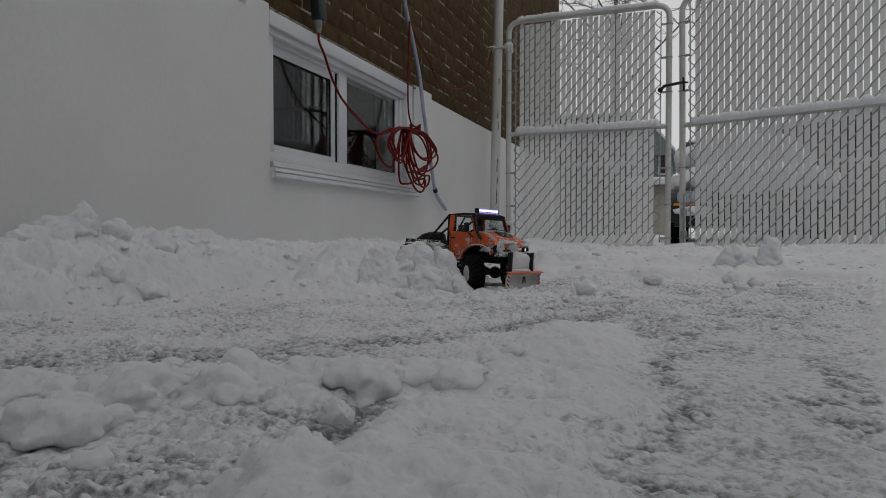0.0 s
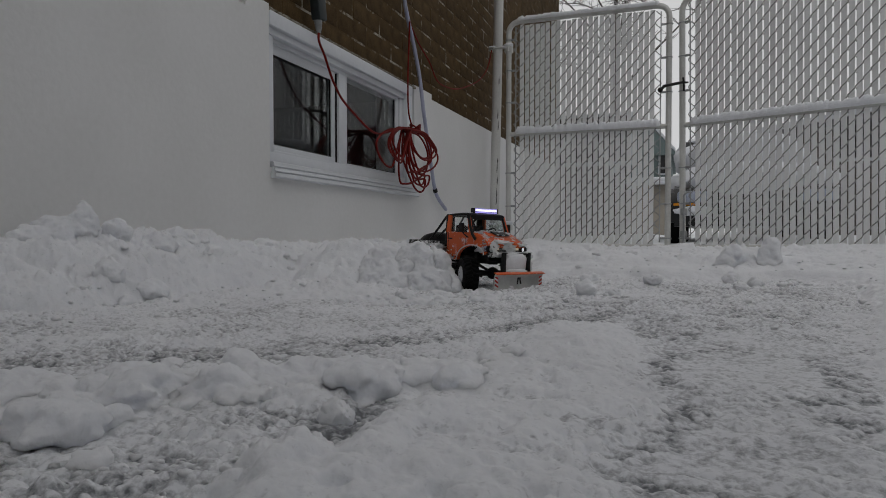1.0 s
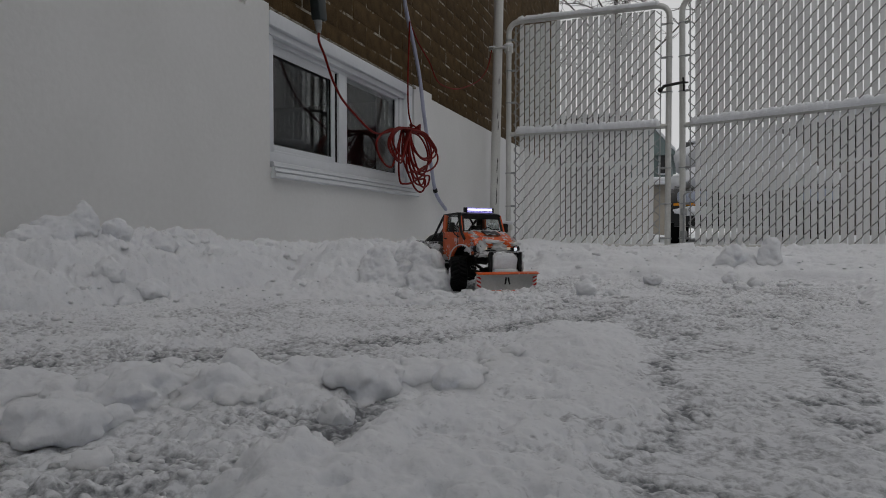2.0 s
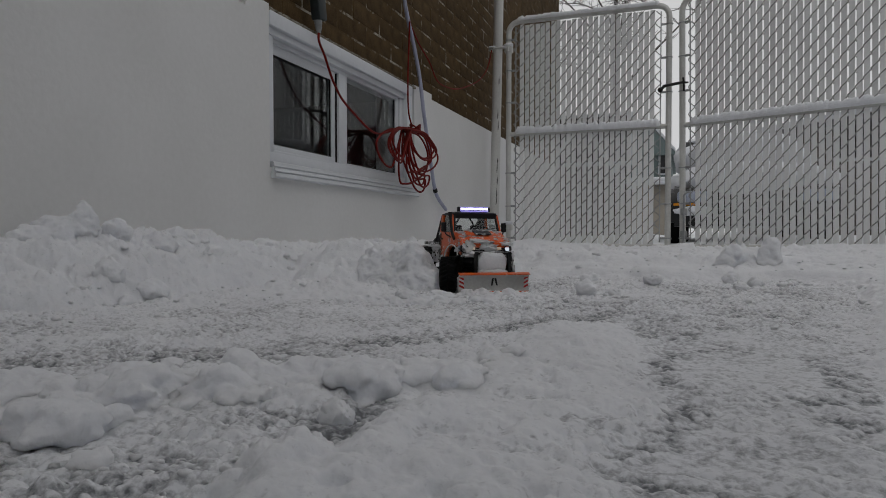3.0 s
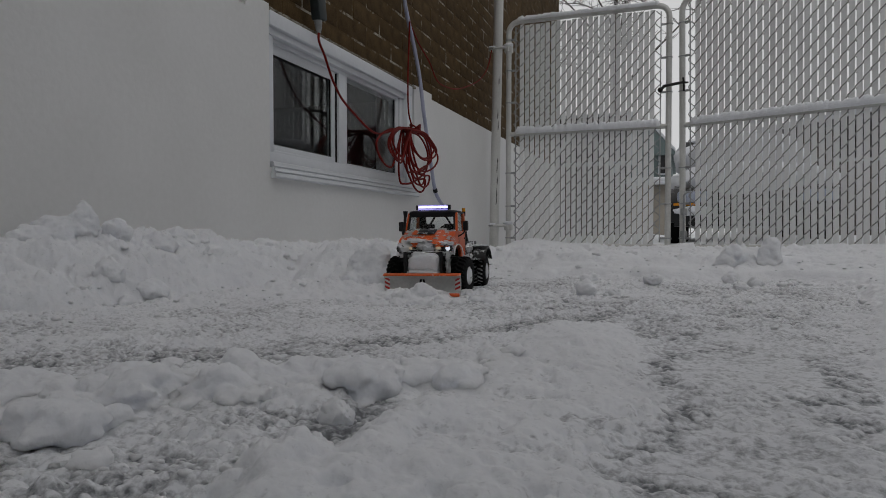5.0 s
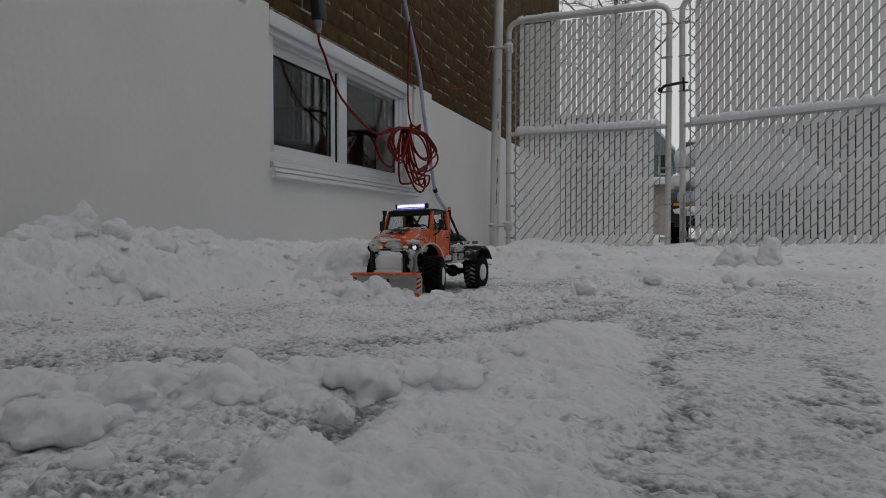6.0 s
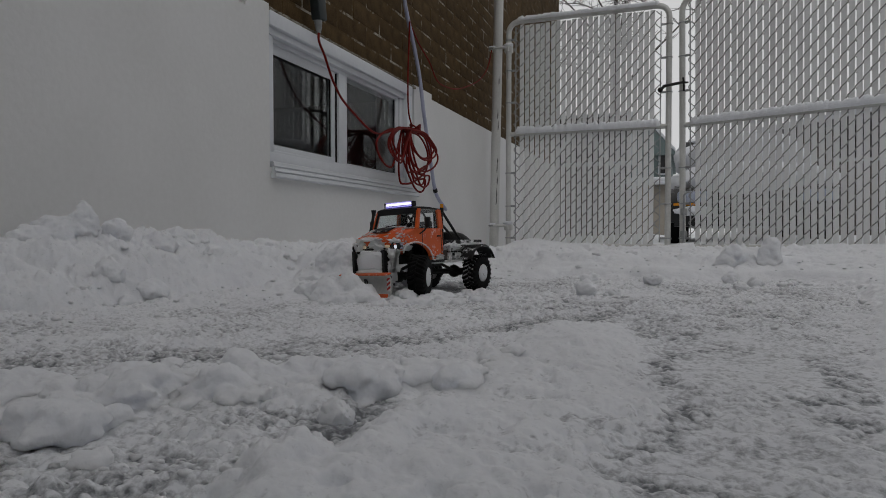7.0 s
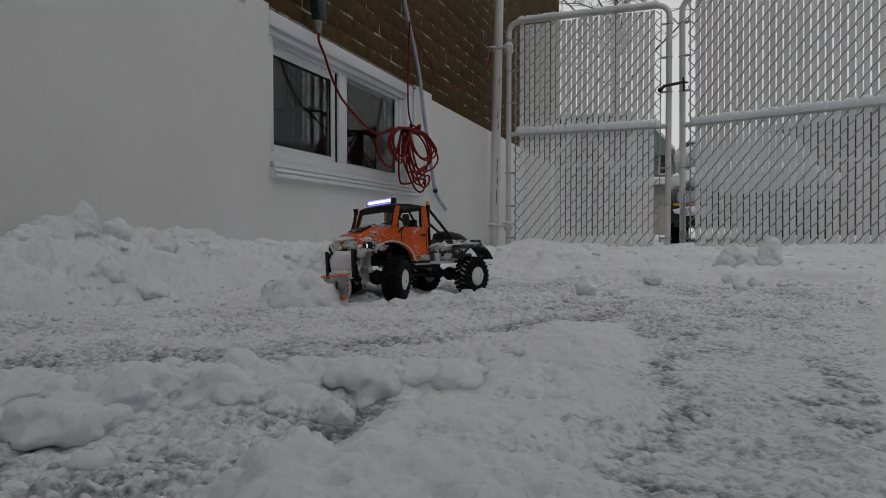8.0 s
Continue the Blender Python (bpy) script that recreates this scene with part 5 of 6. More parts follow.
    for s in (-1, 1):
        box(bm, (0.012, 0.003, 0.0125), (0.0935, s * 0.0430, 0.2168), bevel=0.001)
        box(bm, (0.006, 0.004, 0.012), (0.0920, s * 0.036, 0.2075), bevel=0.001)
    lb = P("light_bar", bm, BLACK)
    bm = bmesh.new()
    box(bm, (0.003, 0.076, 0.0054), (0.1000, 0, 0.2174), bevel=0.001)
    part("led_strip", bm, LED, lb, "glowing white light strip")
    bm = bmesh.new()
    box(bm, (0.0025, 0.077, 0.0024), (0.0999, 0, 0.2118), bevel=0.0004)
    part("led_lower_edge", bm, LED_EDGE, lb, "violet glow under the strip")
    bm = bmesh.new()
    box(bm, (0.0025, 0.077, 0.0014), (0.0999, 0, 0.2216), bevel=0.0004)
    part("led_upper_edge", bm, LED_EDGE, lb, "violet glow over the strip")
    # beacon on the rear roof corner
    bm = bmesh.new()
    tube(bm, [(0.002, 0.0590, 0.196), (0.002, 0.0590, 0.2085)], 0.0048, 12)
    be = P("beacon", bm, BLACK)
    bm = bmesh.new()
    tube(bm, [(0.002, 0.0590, 0.2085), (0.002, 0.0590, 0.2160), (0.002, 0.0590, 0.2178)], [0.0042, 0.0042, 0.0030], 12)
    part("lens", bm, AMBER, be, "amber beacon lens")
    # snorkel
    bm = bmesh.new()
    tube(bm, spline([(0.140, -0.067, 0.138), (0.128, -0.0685, 0.152), (0.118, -0.0690, 0.175), (0.112, -0.0690, 0.196)], 4), 0.0038, 10)
    tube(bm, [(0.111, -0.0690, 0.194), (0.111, -0.0690, 0.208)], [0.0045, 0.0062], 12)
    P("snorkel", bm, BLACK)
    # roll cage behind the cab
    for s in (-1, 1):
        bm = bmesh.new()
        tube(bm, [(0.000, s * 0.056, 0.118), (0.000, s * 0.056, 0.200)], 0.0036, 8)
        P("cage_upright", bm, BLACK)
        bm = bmesh.new()
        tube(bm, [(0.000, s * 0.056, 0.202), (-0.075, s * 0.050, 0.1420), (-0.090, s * 0.050, 0.130)], 0.0034, 8)
        P("cage_stay", bm, BLACK)
        bm = bmesh.new()
        tube(bm, [(0.000, s * 0.055, 0.168), (-0.052, s * 0.048, 0.140)], 0.0030, 8)
        P("cage_brace", bm, BLACK)
    bm = bmesh.new()
    tube(bm, [(0.000, -0.056, 0.202), (0.000, 0.056, 0.202)], 0.0036, 8)
    P("cage_hoop", bm, BLACK)
    # load bed, spare tyre under its cover
    bm = bmesh.new()
    box(bm, (0.195, 0.112, 0.006), (-0.095, 0, 0.117), bevel=0.001)
    for s in (-1, 1):
        box(bm, (0.180, 0.005, 0.010), (-0.090, s * 0.0565, 0.1235), bevel=0.001)
    box(bm, (0.005, 0.112, 0.012), (-0.187, 0, 0.1225), bevel=0.001)
    P("load_bed", bm, DUSTY_BLACK)
    bm = bmesh.new()
    loops = []
    for rr, zz in ((0.036, 0.121), (0.042, 0.124), (0.043, 0.130), (0.039, 0.139), (0.030, 0.146), (0.015, 0.150), (0.004, 0.1505)):
        loops.append([(-0.134 + rr * 1.18 * math.cos(a), rr * math.sin(a), zz + (0.24 * rr * math.cos(a) if zz > 0.13 else 0)) for a in (2 * math.pi * k / 24 for k in range(24))])
    loft(bm, loops)
    P("spare_tyre_cover", bm, BLACK, "black humped cover over the spare tyre")
    # side lockers with snow
    for s in (-1, 1):
        bm = bmesh.new()
        box(bm, (0.062, 0.022, 0.030), (-0.040, s * 0.0555, 0.0955), bevel=0.003)
        lk = P("side_locker", bm, GREYPAINT)
        bm = bmesh.new()
        box(bm, (0.066, 0.006, 0.0035), (-0.040, s * 0.0660, 0.0985), bevel=0.001)
        box(bm, (0.008, 0.003, 0.008), (-0.030, s * 0.0672, 0.0920), bevel=0.001)
        part("lid_edge", bm, BLACK, lk)
        bm = bmesh.new()
        crust(bm, (-0.036, s * 0.058, 0.1125), (0.068, 0.030, 0.018), 11 + s)
        crust(bm, (-0.050, s * 0.066, 0.0900), (0.040, 0.008, 0.018), 14 + s)
        crust(bm, (-0.014, s * 0.066, 0.0930), (0.014, 0.008, 0.034), 17 + s)
        part("snow_crust", bm, SNOW, lk)
        # sill bar under the lockers
        bm = bmesh.new()
        tube(bm, [(0.055, s * 0.062, 0.0735), (-0.074, s * 0.062, 0.0765)], 0.0035, 8)
        P("side_bar", bm, SNOW, "side bar coated with snow")
        # rear mudguards
        bm = bmesh.new()
        loops = []
        for k in range(11):
            a = radians(160 - 14.0 * k)
            cx, cz, rr = -0.108, 0.064, 0.0575
            loops.append([(cx - rr * math.cos(a) * 1.08 - 0.006, yy, cz + rr * math.sin(a) * 0.93 + hh) for yy, hh in ((s * 0.058, 0.0), (s * 0.104, -0.002), (s * 0.106, -0.007), (s * 0.103, -0.005), (s * 0.058, -0.003))])
        loft(bm, loops)
        mg = P("rear_mudguard", bm, DUSTY_BLACK)
        bm = bmesh.new()
        crust(bm, (-0.106, s * 0.078, 0.1170), (0.074, 0.044, 0.006), 21 + s)
        part("snow_crust", bm, SNOW, mg)
        bm = bmesh.new()
        box(bm, (0.008, 0.030, 0.010), (-0.190, s * 0.040, 0.110), bevel=0.002)
        P("tail_light", bm, RED)
    # plow: mounting frame, arms, blade
    for s in (-1, 1):
        bm = bmesh.new()
        prism(bm, [(0.2150, 0.054), (0.2210, 0.054), (0.2220, 0.050), (0.2265, 0.050), (0.2265, 0.108), (0.2220, 0.108), (0.2210, 0.104), (0.2150, 0.104)], 1, s * 0.0435 - 0.0034, s * 0.0435 + 0.0034)
        P("mount_post", bm, BLACK).location.y = 0.006
    for x, z in ((0.2135, 0.1040), (0.2175, 0.0570)):
        bm = bmesh.new()
        box(bm, (0.006, 0.086, 0.006), (x, 0, z), bevel=0.0015)
        P("mount_crossbar", bm, BLACK).location.y = 0.006
    for s in (-1, 1):
        bm = bmesh.new()
        tube(bm, [(0.150, s * 0.030, 0.060), (0.212, s * 0.020, 0.046), (0.222, s * 0.016, 0.040)], 0.0038, 8)
        P("plow_arm", bm, BLACK).location.y = 0.006
    bm = bmesh.new()
    prof = []
    for k in range(9):
        a = radians(-62 + 118 * k / 8)
        prof.append((0.2485 - 0.0225 * math.cos(a) * 0.75, 0.0295 + 0.0250 * math.sin(a) / math.sin(radians(62))))
    outline = prof + [(x - 0.0022, z) for x, z in reversed(prof)]
    prism(bm, outline, 1, -0.092, 0.092)
    blade = P("plow_blade", bm, PLOWGREY, "grey curved plow blade with orange edges")
    blade.location.y = 0.006
    blade.location.z = 0.0025
    bm = bmesh.new()
    box(bm, (0.014, 0.185, 0.0030), (0.2380, 0, 0.0530), rot=(0, 16, 0), bevel=0.001)
    part("top_edge", bm, SPLASHED, blade, "orange upper edge")
    bm = bmesh.new()
    box(bm, (0.003, 0.180, 0.0080), (0.2425, 0, 0.0068), rot=(0, -22, 0), bevel=0.0008)
    part("cutting_edge", bm, ORANGE, blade, "orange cutting edge")
    for s in (-1, 1):
        bm = bmesh.new()
        box(bm, (0.0012, 0.0125, 0.031), (0.2332, s * 0.0845, 0.0305), bevel=0.0003)
        st = part("warning_sticker", bm, WHITE, blade, "red and white striped warning sticker")
        bm = bmesh.new()
        for k in range(3):
            prism(bm, [(s * 0.0785, 0.0170 + 0.010 * k), (s * 0.0905, 0.0230 + 0.010 * k), (s * 0.0905, 0.0280 + 0.010 * k), (s * 0.0785, 0.0220 + 0.010 * k)], 0, 0.2339, 0.2345)
        part("red_stripes", bm, RED, st, smooth=False)
    # plain emblem in the middle of the blade
    bm = bmesh.new()
    for dy in (-0.0050, 0.0050):
        s = 1 if dy > 0 else -1
        prism(bm, [(dy - 0.0026 - 0.002 * s, 0.0420), (dy + 0.0026 - 0.002 * s, 0.0420), (dy + 0.0026, 0.0315), (dy + 0.0030 + 0.002 * s, 0.0245), (dy - 0.0006 + 0.002 * s, 0.0240), (dy - 0.0016, 0.0315)], 0, 0.2325, 0.2338)
    part("emblem", bm, BLACK, blade, smooth=False)
    # snow lying on the truck
    bm = bmesh.new()
    rng = random.Random(8)
    top = lambda x: float(np.interp(x, [0.1235, 0.140, 0.160, 0.178, 0.188], [0.1575, 0.1550, 0.1475, 0.1395, 0.1330]))
    slope = lambda x: 8 if x < 0.14 else (22 if x < 0.165 else 27)
    for k in range(120):
        near = rng.random()
        x = 0.124 + 0.016 * rng.random() if near < 0.5 else 0.126 + 0.062 * rng.random()
        y = rng.uniform(-0.060, 0.060)
        if abs(y) < 0.024 and 0.146 < x < 0.174:
            continue
        if near >= 0.5 and y > 0 and rng.random() < 0.55:
            continue
        big = rng.uniform(0.30, 0.95)
        rise = 0.004 if abs(y) < 0.036 else 0.0005
        crust(bm, (x, y, top(x) + rise), (0.013 * big, 0.016 * big, 0.0022 + 0.0016 * (near < 0.5)), k + 1, (0, slope(x), 0))
    P("bonnet_snow", bm, SNOW, "patchy snow on the bonnet")
    bm = bmesh.new()
    for c, size, seed in (((0.1915, 0.004, 0.1220), (0.010, 0.044, 0.020), 31), ((0.1915, -0.050, 0.1180), (0.012, 0.030, 0.030), 32), ((0.1915, 0.056, 0.1270), (0.010, 0.030, 0.012), 33),
                          ((0.1930, 0.015, 0.1045), (0.012, 0.100, 0.008), 34), ((0.1940, -0.040, 0.1000), (0.018, 0.040, 0.014), 35), ((0.1935, 0.056, 0.1040), (0.012, 0.026, 0.010), 36),
                          ((0.1900, -0.015, 0.1330), (0.014, 0.060, 0.010), 37), ((0.2030, 0.000, 0.1030), (0.022, 0.070, 0.008), 38)):
        crust(bm, c, size, seed)
    P("grille_snow", bm, SNOW, "snow caked on the grille")
    bm = bmesh.new()
    blob(bm, (0.2130, 0.006, 0.0800), (0.013, 0.037, 0.027), 41, 0.16, 4, 1.8, 0.55)
    blob(bm, (0.2220, 0.008, 0.0560), (0.012, 0.042, 0.012), 42, 0.25, 3)
    P("mount_snow", bm, SNOW, "lump of snow packed in the plow mount")
    # guard plate beside the mount, caked with snow
    bm = bmesh.new()
    prism(bm, [(0.186, 0.104), (0.214, 0.106), (0.218, 0.078), (0.212, 0.042), (0.204, 0.026), (0.199, 0.046), (0.193, 0.080)], 1, 0.0575, 0.0620, bevel=0.0012)
    guard = P("guard_plate", bm, DUSTY_BLACK)
    bm = bmesh.new()
    for k, (x, z, lx, lz) in enumerate(((0.201, 0.094, 0.034, 0.032), (0.205, 0.074, 0.032, 0.040), (0.206, 0.052, 0.020, 0.038), (0.198, 0.084, 0.020, 0.036), (0.207, 0.062, 0.022, 0.040))):
        crust(bm, (x, 0.0620, z), (lx, 0.005, lz), 141 + k)
    part("snow_crust", bm, SNOW, guard)
    for s in (-1, 1):
        bm = bmesh.new()
        crust(bm, (0.030, s * 0.0665, 0.0840), (0.032, 0.004, 0.016), 51 + s)
        crust(bm, (0.160, s * 0.0665, 0.1120), (0.036, 0.004, 0.014), 54 + s)
        spray = random.Random(5 + s)
        for k in range(34):
            q = spray.random() ** 1.6
            big = spray.uniform(0.0012, 0.0032) * (1.3 - 0.6 * q)
            crust(bm, (0.182 - 0.062 * q + spray.uniform(-0.004, 0.004), s * 0.0657, 0.114 + 0.030 * spray.random() * (1 - 0.25 * q)), (big * 1.8, 0.0014, big), 60 + k)
        for k in range(14):
            big = spray.uniform(0.0012, 0.0034)
            crust(bm, (0.016 + 0.045 * spray.random() ** 1.5, s * 0.0657, 0.079 + 0.028 * spray.random() ** 1.6), (big * 1.8, 0.0014, big), 110 + k)
        P("side_snow", bm, SNOW, "snow splashed on the body side")
    wheels = {}
    for key, x, s in (("fl", 0.126, 1), ("fr", 0.126, -1), ("rl", -0.125, 1), ("rr", -0.125, -1)):
        wheels[key] = (wheel(t, x, s * 0.079, s), x, s * 0.079)
    return t, wheels, blade


truck, wheels, blade = build_truck()

# ---------------------------------------------------------------- snow clods on the ground


def clod(x, y, radii, seed, label="rounded clod of white snow on the driveway", sink=0.35, sub=4):
    z = max(snow_at(x, y), 0.0) + radii[2] * (1 - sink) - radii[2] * 0.15
    bm = bmesh.new()
    billow(bm, (0, 0, 0), radii, seed, 0.5, sub)
    ob = tagged(part("snow_clod", bm, SNOW), label, "snow clod", "snow clods")
    ob.matrix_world = pose(x, y, z, 0, 0, seed * 47)
    return ob


for k, (x, y, r, rz) in enumerate(((1.196, 0.448, 0.0120, 0.0105), (1.229, 0.362, 0.0110, 0.0095), (1.255, 1.50, 0.022, 0.018), (1.31, 1.57, 0.013, 0.010),
                                   (1.60, 1.80, 0.018, 0.012), (1.600, 2.05, 0.022, 0.018), (1.650, 1.92, 0.017, 0.013), (1.39, 1.80, 0.020, 0.014), (1.20, 1.95, 0.024, 0.018))):
    clod(x, y, (r, r * 0.9, rz), k + 1)


# broken clumps heaped on the bank, the ridge and before the gate


def lump_shapes(count, rough, freq):
    """Uneven unit lumps, as arrays of points with their shared triangles."""
    shapes, tris = [], None
    for k in range(count):
        bm = bmesh.new()
        blob(bm, (0, 0, 0), (1, 1, 1), k * 0.37 + 3, rough, 3, freq)
        bm.verts.index_update()
        shapes.append(np.array([v.co[:] for v in bm.verts]))
        tris = np.array([[v.index for v in f.verts] for f in bm.faces])
        bm.free()
    return shapes, tris


SHAPES, TRIS = lump_shapes(28, 0.42, 1.8)


def lump_mesh(name, lumps_at, rand):
    """One mesh of turned lumps: each (x, y, z, (rx, ry, rz))."""
    vs, fs, o = [], [], 0
    for x, y, z, size in lumps_at:
        turn = np.array(Euler((rand.uniform(-0.4, 0.4), rand.uniform(-0.4, 0.4), rand.uniform(0, 6.28))).to_matrix())
        vs.append((SHAPES[rand.randrange(len(SHAPES))] * np.array(size)) @ turn.T + np.array((x, y, z)))
        fs.append(TRIS + o)
        o += len(vs[-1])
    me = bpy.data.meshes.new(name)
    me.from_pydata(np.concatenate(vs).tolist(), [], np.concatenate(fs).tolist())
    me.materials.append(SNOW)
    return me


def cloud_texture(name, scale):
    t = bpy.data.textures.new(name, "CLOUDS")
    t.noise_scale, t.noise_depth = scale, 3
    return t


FLUFF_COARSE, FLUFF_FINE = cloud_texture("coarse_fluff", 0.030), cloud_texture("fine_fluff", 0.011)


def grow_together(ob, voxel, rounds=3, fluff=1.0):
    merge = ob.modifiers.new("merge", "REMESH")
    merge.mode, merge.voxel_size, merge.use_smooth_shade = "VOXEL", voxel, True
    soften = ob.modifiers.new("soften", "SMOOTH")
    soften.factor, soften.iterations = 0.5, rounds
    for texture, strength in ((FLUFF_COARSE, 0.010), (FLUFF_FINE, 0.005)):
        rough = ob.modifiers.new("fluff", "DISPLACE")
        rough.texture, rough.strength, rough.mid_level = texture, strength * fluff, 0.5
    return ob


def clumps(name, spots, seed, label, voxel, lift=0.0, rounds=4, fluff=0.4):
    r = random.Random(seed)
    zs = snow_height(np.array([p[0] for p in spots]), np.array([p[1] for p in spots]))
    placed = []
    for spot, z in zip(spots, zs):
        x, y, size = spot[:3]
        z = z if len(spot) == 3 else spot[3]
        placed.append((x, y, max(float(z), 0.0) + size * (lift + r.uniform(-0.55, 0.05)), (size * r.uniform(0.9, 1.35), size * r.uniform(0.85, 1.2), size * r.uniform(0.65, 0.95))))
    return grow_together(tagged(new(name, lump_mesh(name, placed, r)), label, "snow", kind="stuff"), voxel, rounds, fluff)


def block(x, y, turn, lobes, seed):
    """A broken block of crusted snow made of several grown-together lobes."""
    bm = bmesh.new()
    for k, (dx, dz, rx, rz) in enumerate(lobes):
        billow(bm, (dx, 0.012 * math.sin(k * 2.1), dz), (rx, rx * 0.85, rz), seed + k, 0.8, 4)
    ob = tagged(part("snow_block", bm, SNOW, angle=180), "broken upright block of crusted snow", "snow block", "snow blocks")
    ob.matrix_world = pose(x, y, snow_at(x, y) - 0.062, 0, 0, turn)
    grow_together(ob, 0.004, 4, 0.6)


block(1.632, 2.30, 20, ((-0.030, 0.030, 0.045, 0.052), (0.010, 0.045, 0.046, 0.066), (0.036, 0.030, 0.038, 0.044), (-0.012, 0.088, 0.030, 0.030), (-0.060, 0.020, 0.034, 0.030)), 4)
block(1.725, 2.30, 20, ((0.0, 0.050, 0.028, 0.070), (0.006, 0.102, 0.022, 0.030), (-0.018, 0.026, 0.028, 0.040), (0.026, 0.016, 0.026, 0.024)), 9)

rng = random.Random(21)
bm = bmesh.new()
# two torn peaks on the crest, a knoll further on, and broken lumps down the face
for k, (x, y, z, rx, ry, rz) in enumerate(((0.125, 1.150, 0.155, 0.030, 0.022, 0.074), (0.118, 1.128, 0.150, 0.034, 0.026, 0.034), (0.130, 1.238, 0.148, 0.030, 0.024, 0.040), (0.115, 1.085, 0.120, 0.045, 0.036, 0.040),
                                           (0.120, 1.945, 0.085, 0.042, 0.038, 0.030), (0.130, 1.360, 0.115, 0.060, 0.050, 0.030), (0.460, 1.900, 0.080, 0.075, 0.065, 0.040))):
    billow(bm, (x, y, z), (rx, ry, rz), 20 + k, 0.8)
for k in range(12):
    y, u = 0.80 + 1.35 * rng.random(), rng.random()
    x, size = 0.06 + 0.40 * u, (0.014 + 0.030 * rng.random() ** 1.6) * (1.1 - 0.4 * u)
    billow(bm, (x, y, max(snow_at(x, y), 0.0) - size * rng.uniform(0.15, 0.5)), (size * 1.3, size * 1.15, size), 40 + k, 0.6, 4)
grow_together(tagged(part("bank_clumps", bm, SNOW, angle=180), "broken clumps of snow heaped along the wall", "snow", kind="stuff"), 0.0030, 6, 0.9)
# ridge that the shovel left: soft boulders (x, y, radius, height) grown together with the crumbs between them
placed = []
for bx, by, br, bh in ((1.020, 0.345, 0.032, 0.031), (1.010, 0.438, 0.030, 0.031), (1.034, 0.382, 0.014, 0.018), (1.070, 0.466, 0.023, 0.031), (1.050, 0.520, 0.020, 0.034), (1.178, 0.532, 0.035, 0.034),
                       (1.258, 0.575, 0.024, 0.027), (1.124, 0.550, 0.024, 0.024), (1.096, 0.308, 0.013, 0.014), (0.910, 0.405, 0.030, 0.024), (0.930, 0.562, 0.014, 0.016), (1.215, 0.580, 0.020, 0.020),
                       (0.955, 0.470, 0.026, 0.026), (0.850, 0.340, 0.030, 0.022), (1.100, 0.500, 0.018, 0.018), (0.990, 0.395, 0.020, 0.018)):
    ground_z = max(snow_at(bx, by), 0.0) * 0.35
    placed.append((bx, by, ground_z + bh * 0.32, (br * 1.02, br * 0.86, bh * 0.62)))
    placed.append((bx, by, ground_z, (br * 1.35, br * 1.1, bh * 0.35)))
    for i in range(30):
        a, e = rng.uniform(0, 2 * math.pi), rng.uniform(-0.2, 1.0)
        q, size = math.cos(e * 1.4), br * rng.uniform(0.10, 0.36)
        placed.append((bx + br * 0.92 * q * math.cos(a), by + br * 0.78 * q * math.sin(a), ground_z + bh * 0.34 + bh * 0.5 * math.sin(e * 1.4), (size * 1.1, size, size * 0.8)))
for k in range(230):
    x = 0.78 + 0.50 * rng.random()
    y = 0.376 + 0.76 * (x - 0.924) + rng.gauss(0, 0.034)
    if abs(x - 1.200) < 0.045 and abs(y - 0.432) < 0.075:
        continue
    size = 0.005 + 0.013 * rng.random() ** 1.6
    placed.append((x, y, max(snow_at(x, y), 0.0) + size * rng.uniform(-0.6, 0.1), (size * 1.2, size * 1.1, size * 0.7)))
grow_together(tagged(new("ridge_clumps", lump_mesh("ridge_clumps", placed, rng)), "soft boulders of wet snow in the shovelled ridge", "snow", kind="stuff"), 0.0021, 11, 0.95)
spots = []
for k in range(60):
    x = 0.35 + 2.3 * rng.random()
    y = 2.2 + 2.4 * rng.random()
    spots.append((x, y, 0.012 + 0.036 * rng.random() ** 2.6))
clumps("gate_clumps", spots, 63, "loose clumps of snow in front of the gate", 0.006, -0.25, 6, 1.0)

# line of crumbs that the wheels and the blade have thrown up
spots = []
for k in range(75):
    q = rng.random()
    spots.append((0.88 + 0.26 * q + rng.gauss(0, 0.012), 1.175 + 0.26 * q + rng.gauss(0, 0.020), 0.005 + 0.015 * rng.random() ** 2.2))
for k in range(70):
    q = rng.random()
    spots.append((0.775 + 0.275 * q + rng.gauss(0, 0.010), 1.205 + 0.33 * q ** 1.1 + rng.gauss(0, 0.014), 0.006 + 0.013 * rng.random() ** 1.6))
clumps("thrown_clumps", spots, 85, "small broken clumps of snow thrown up before the truck", 0.0022, 0.1)

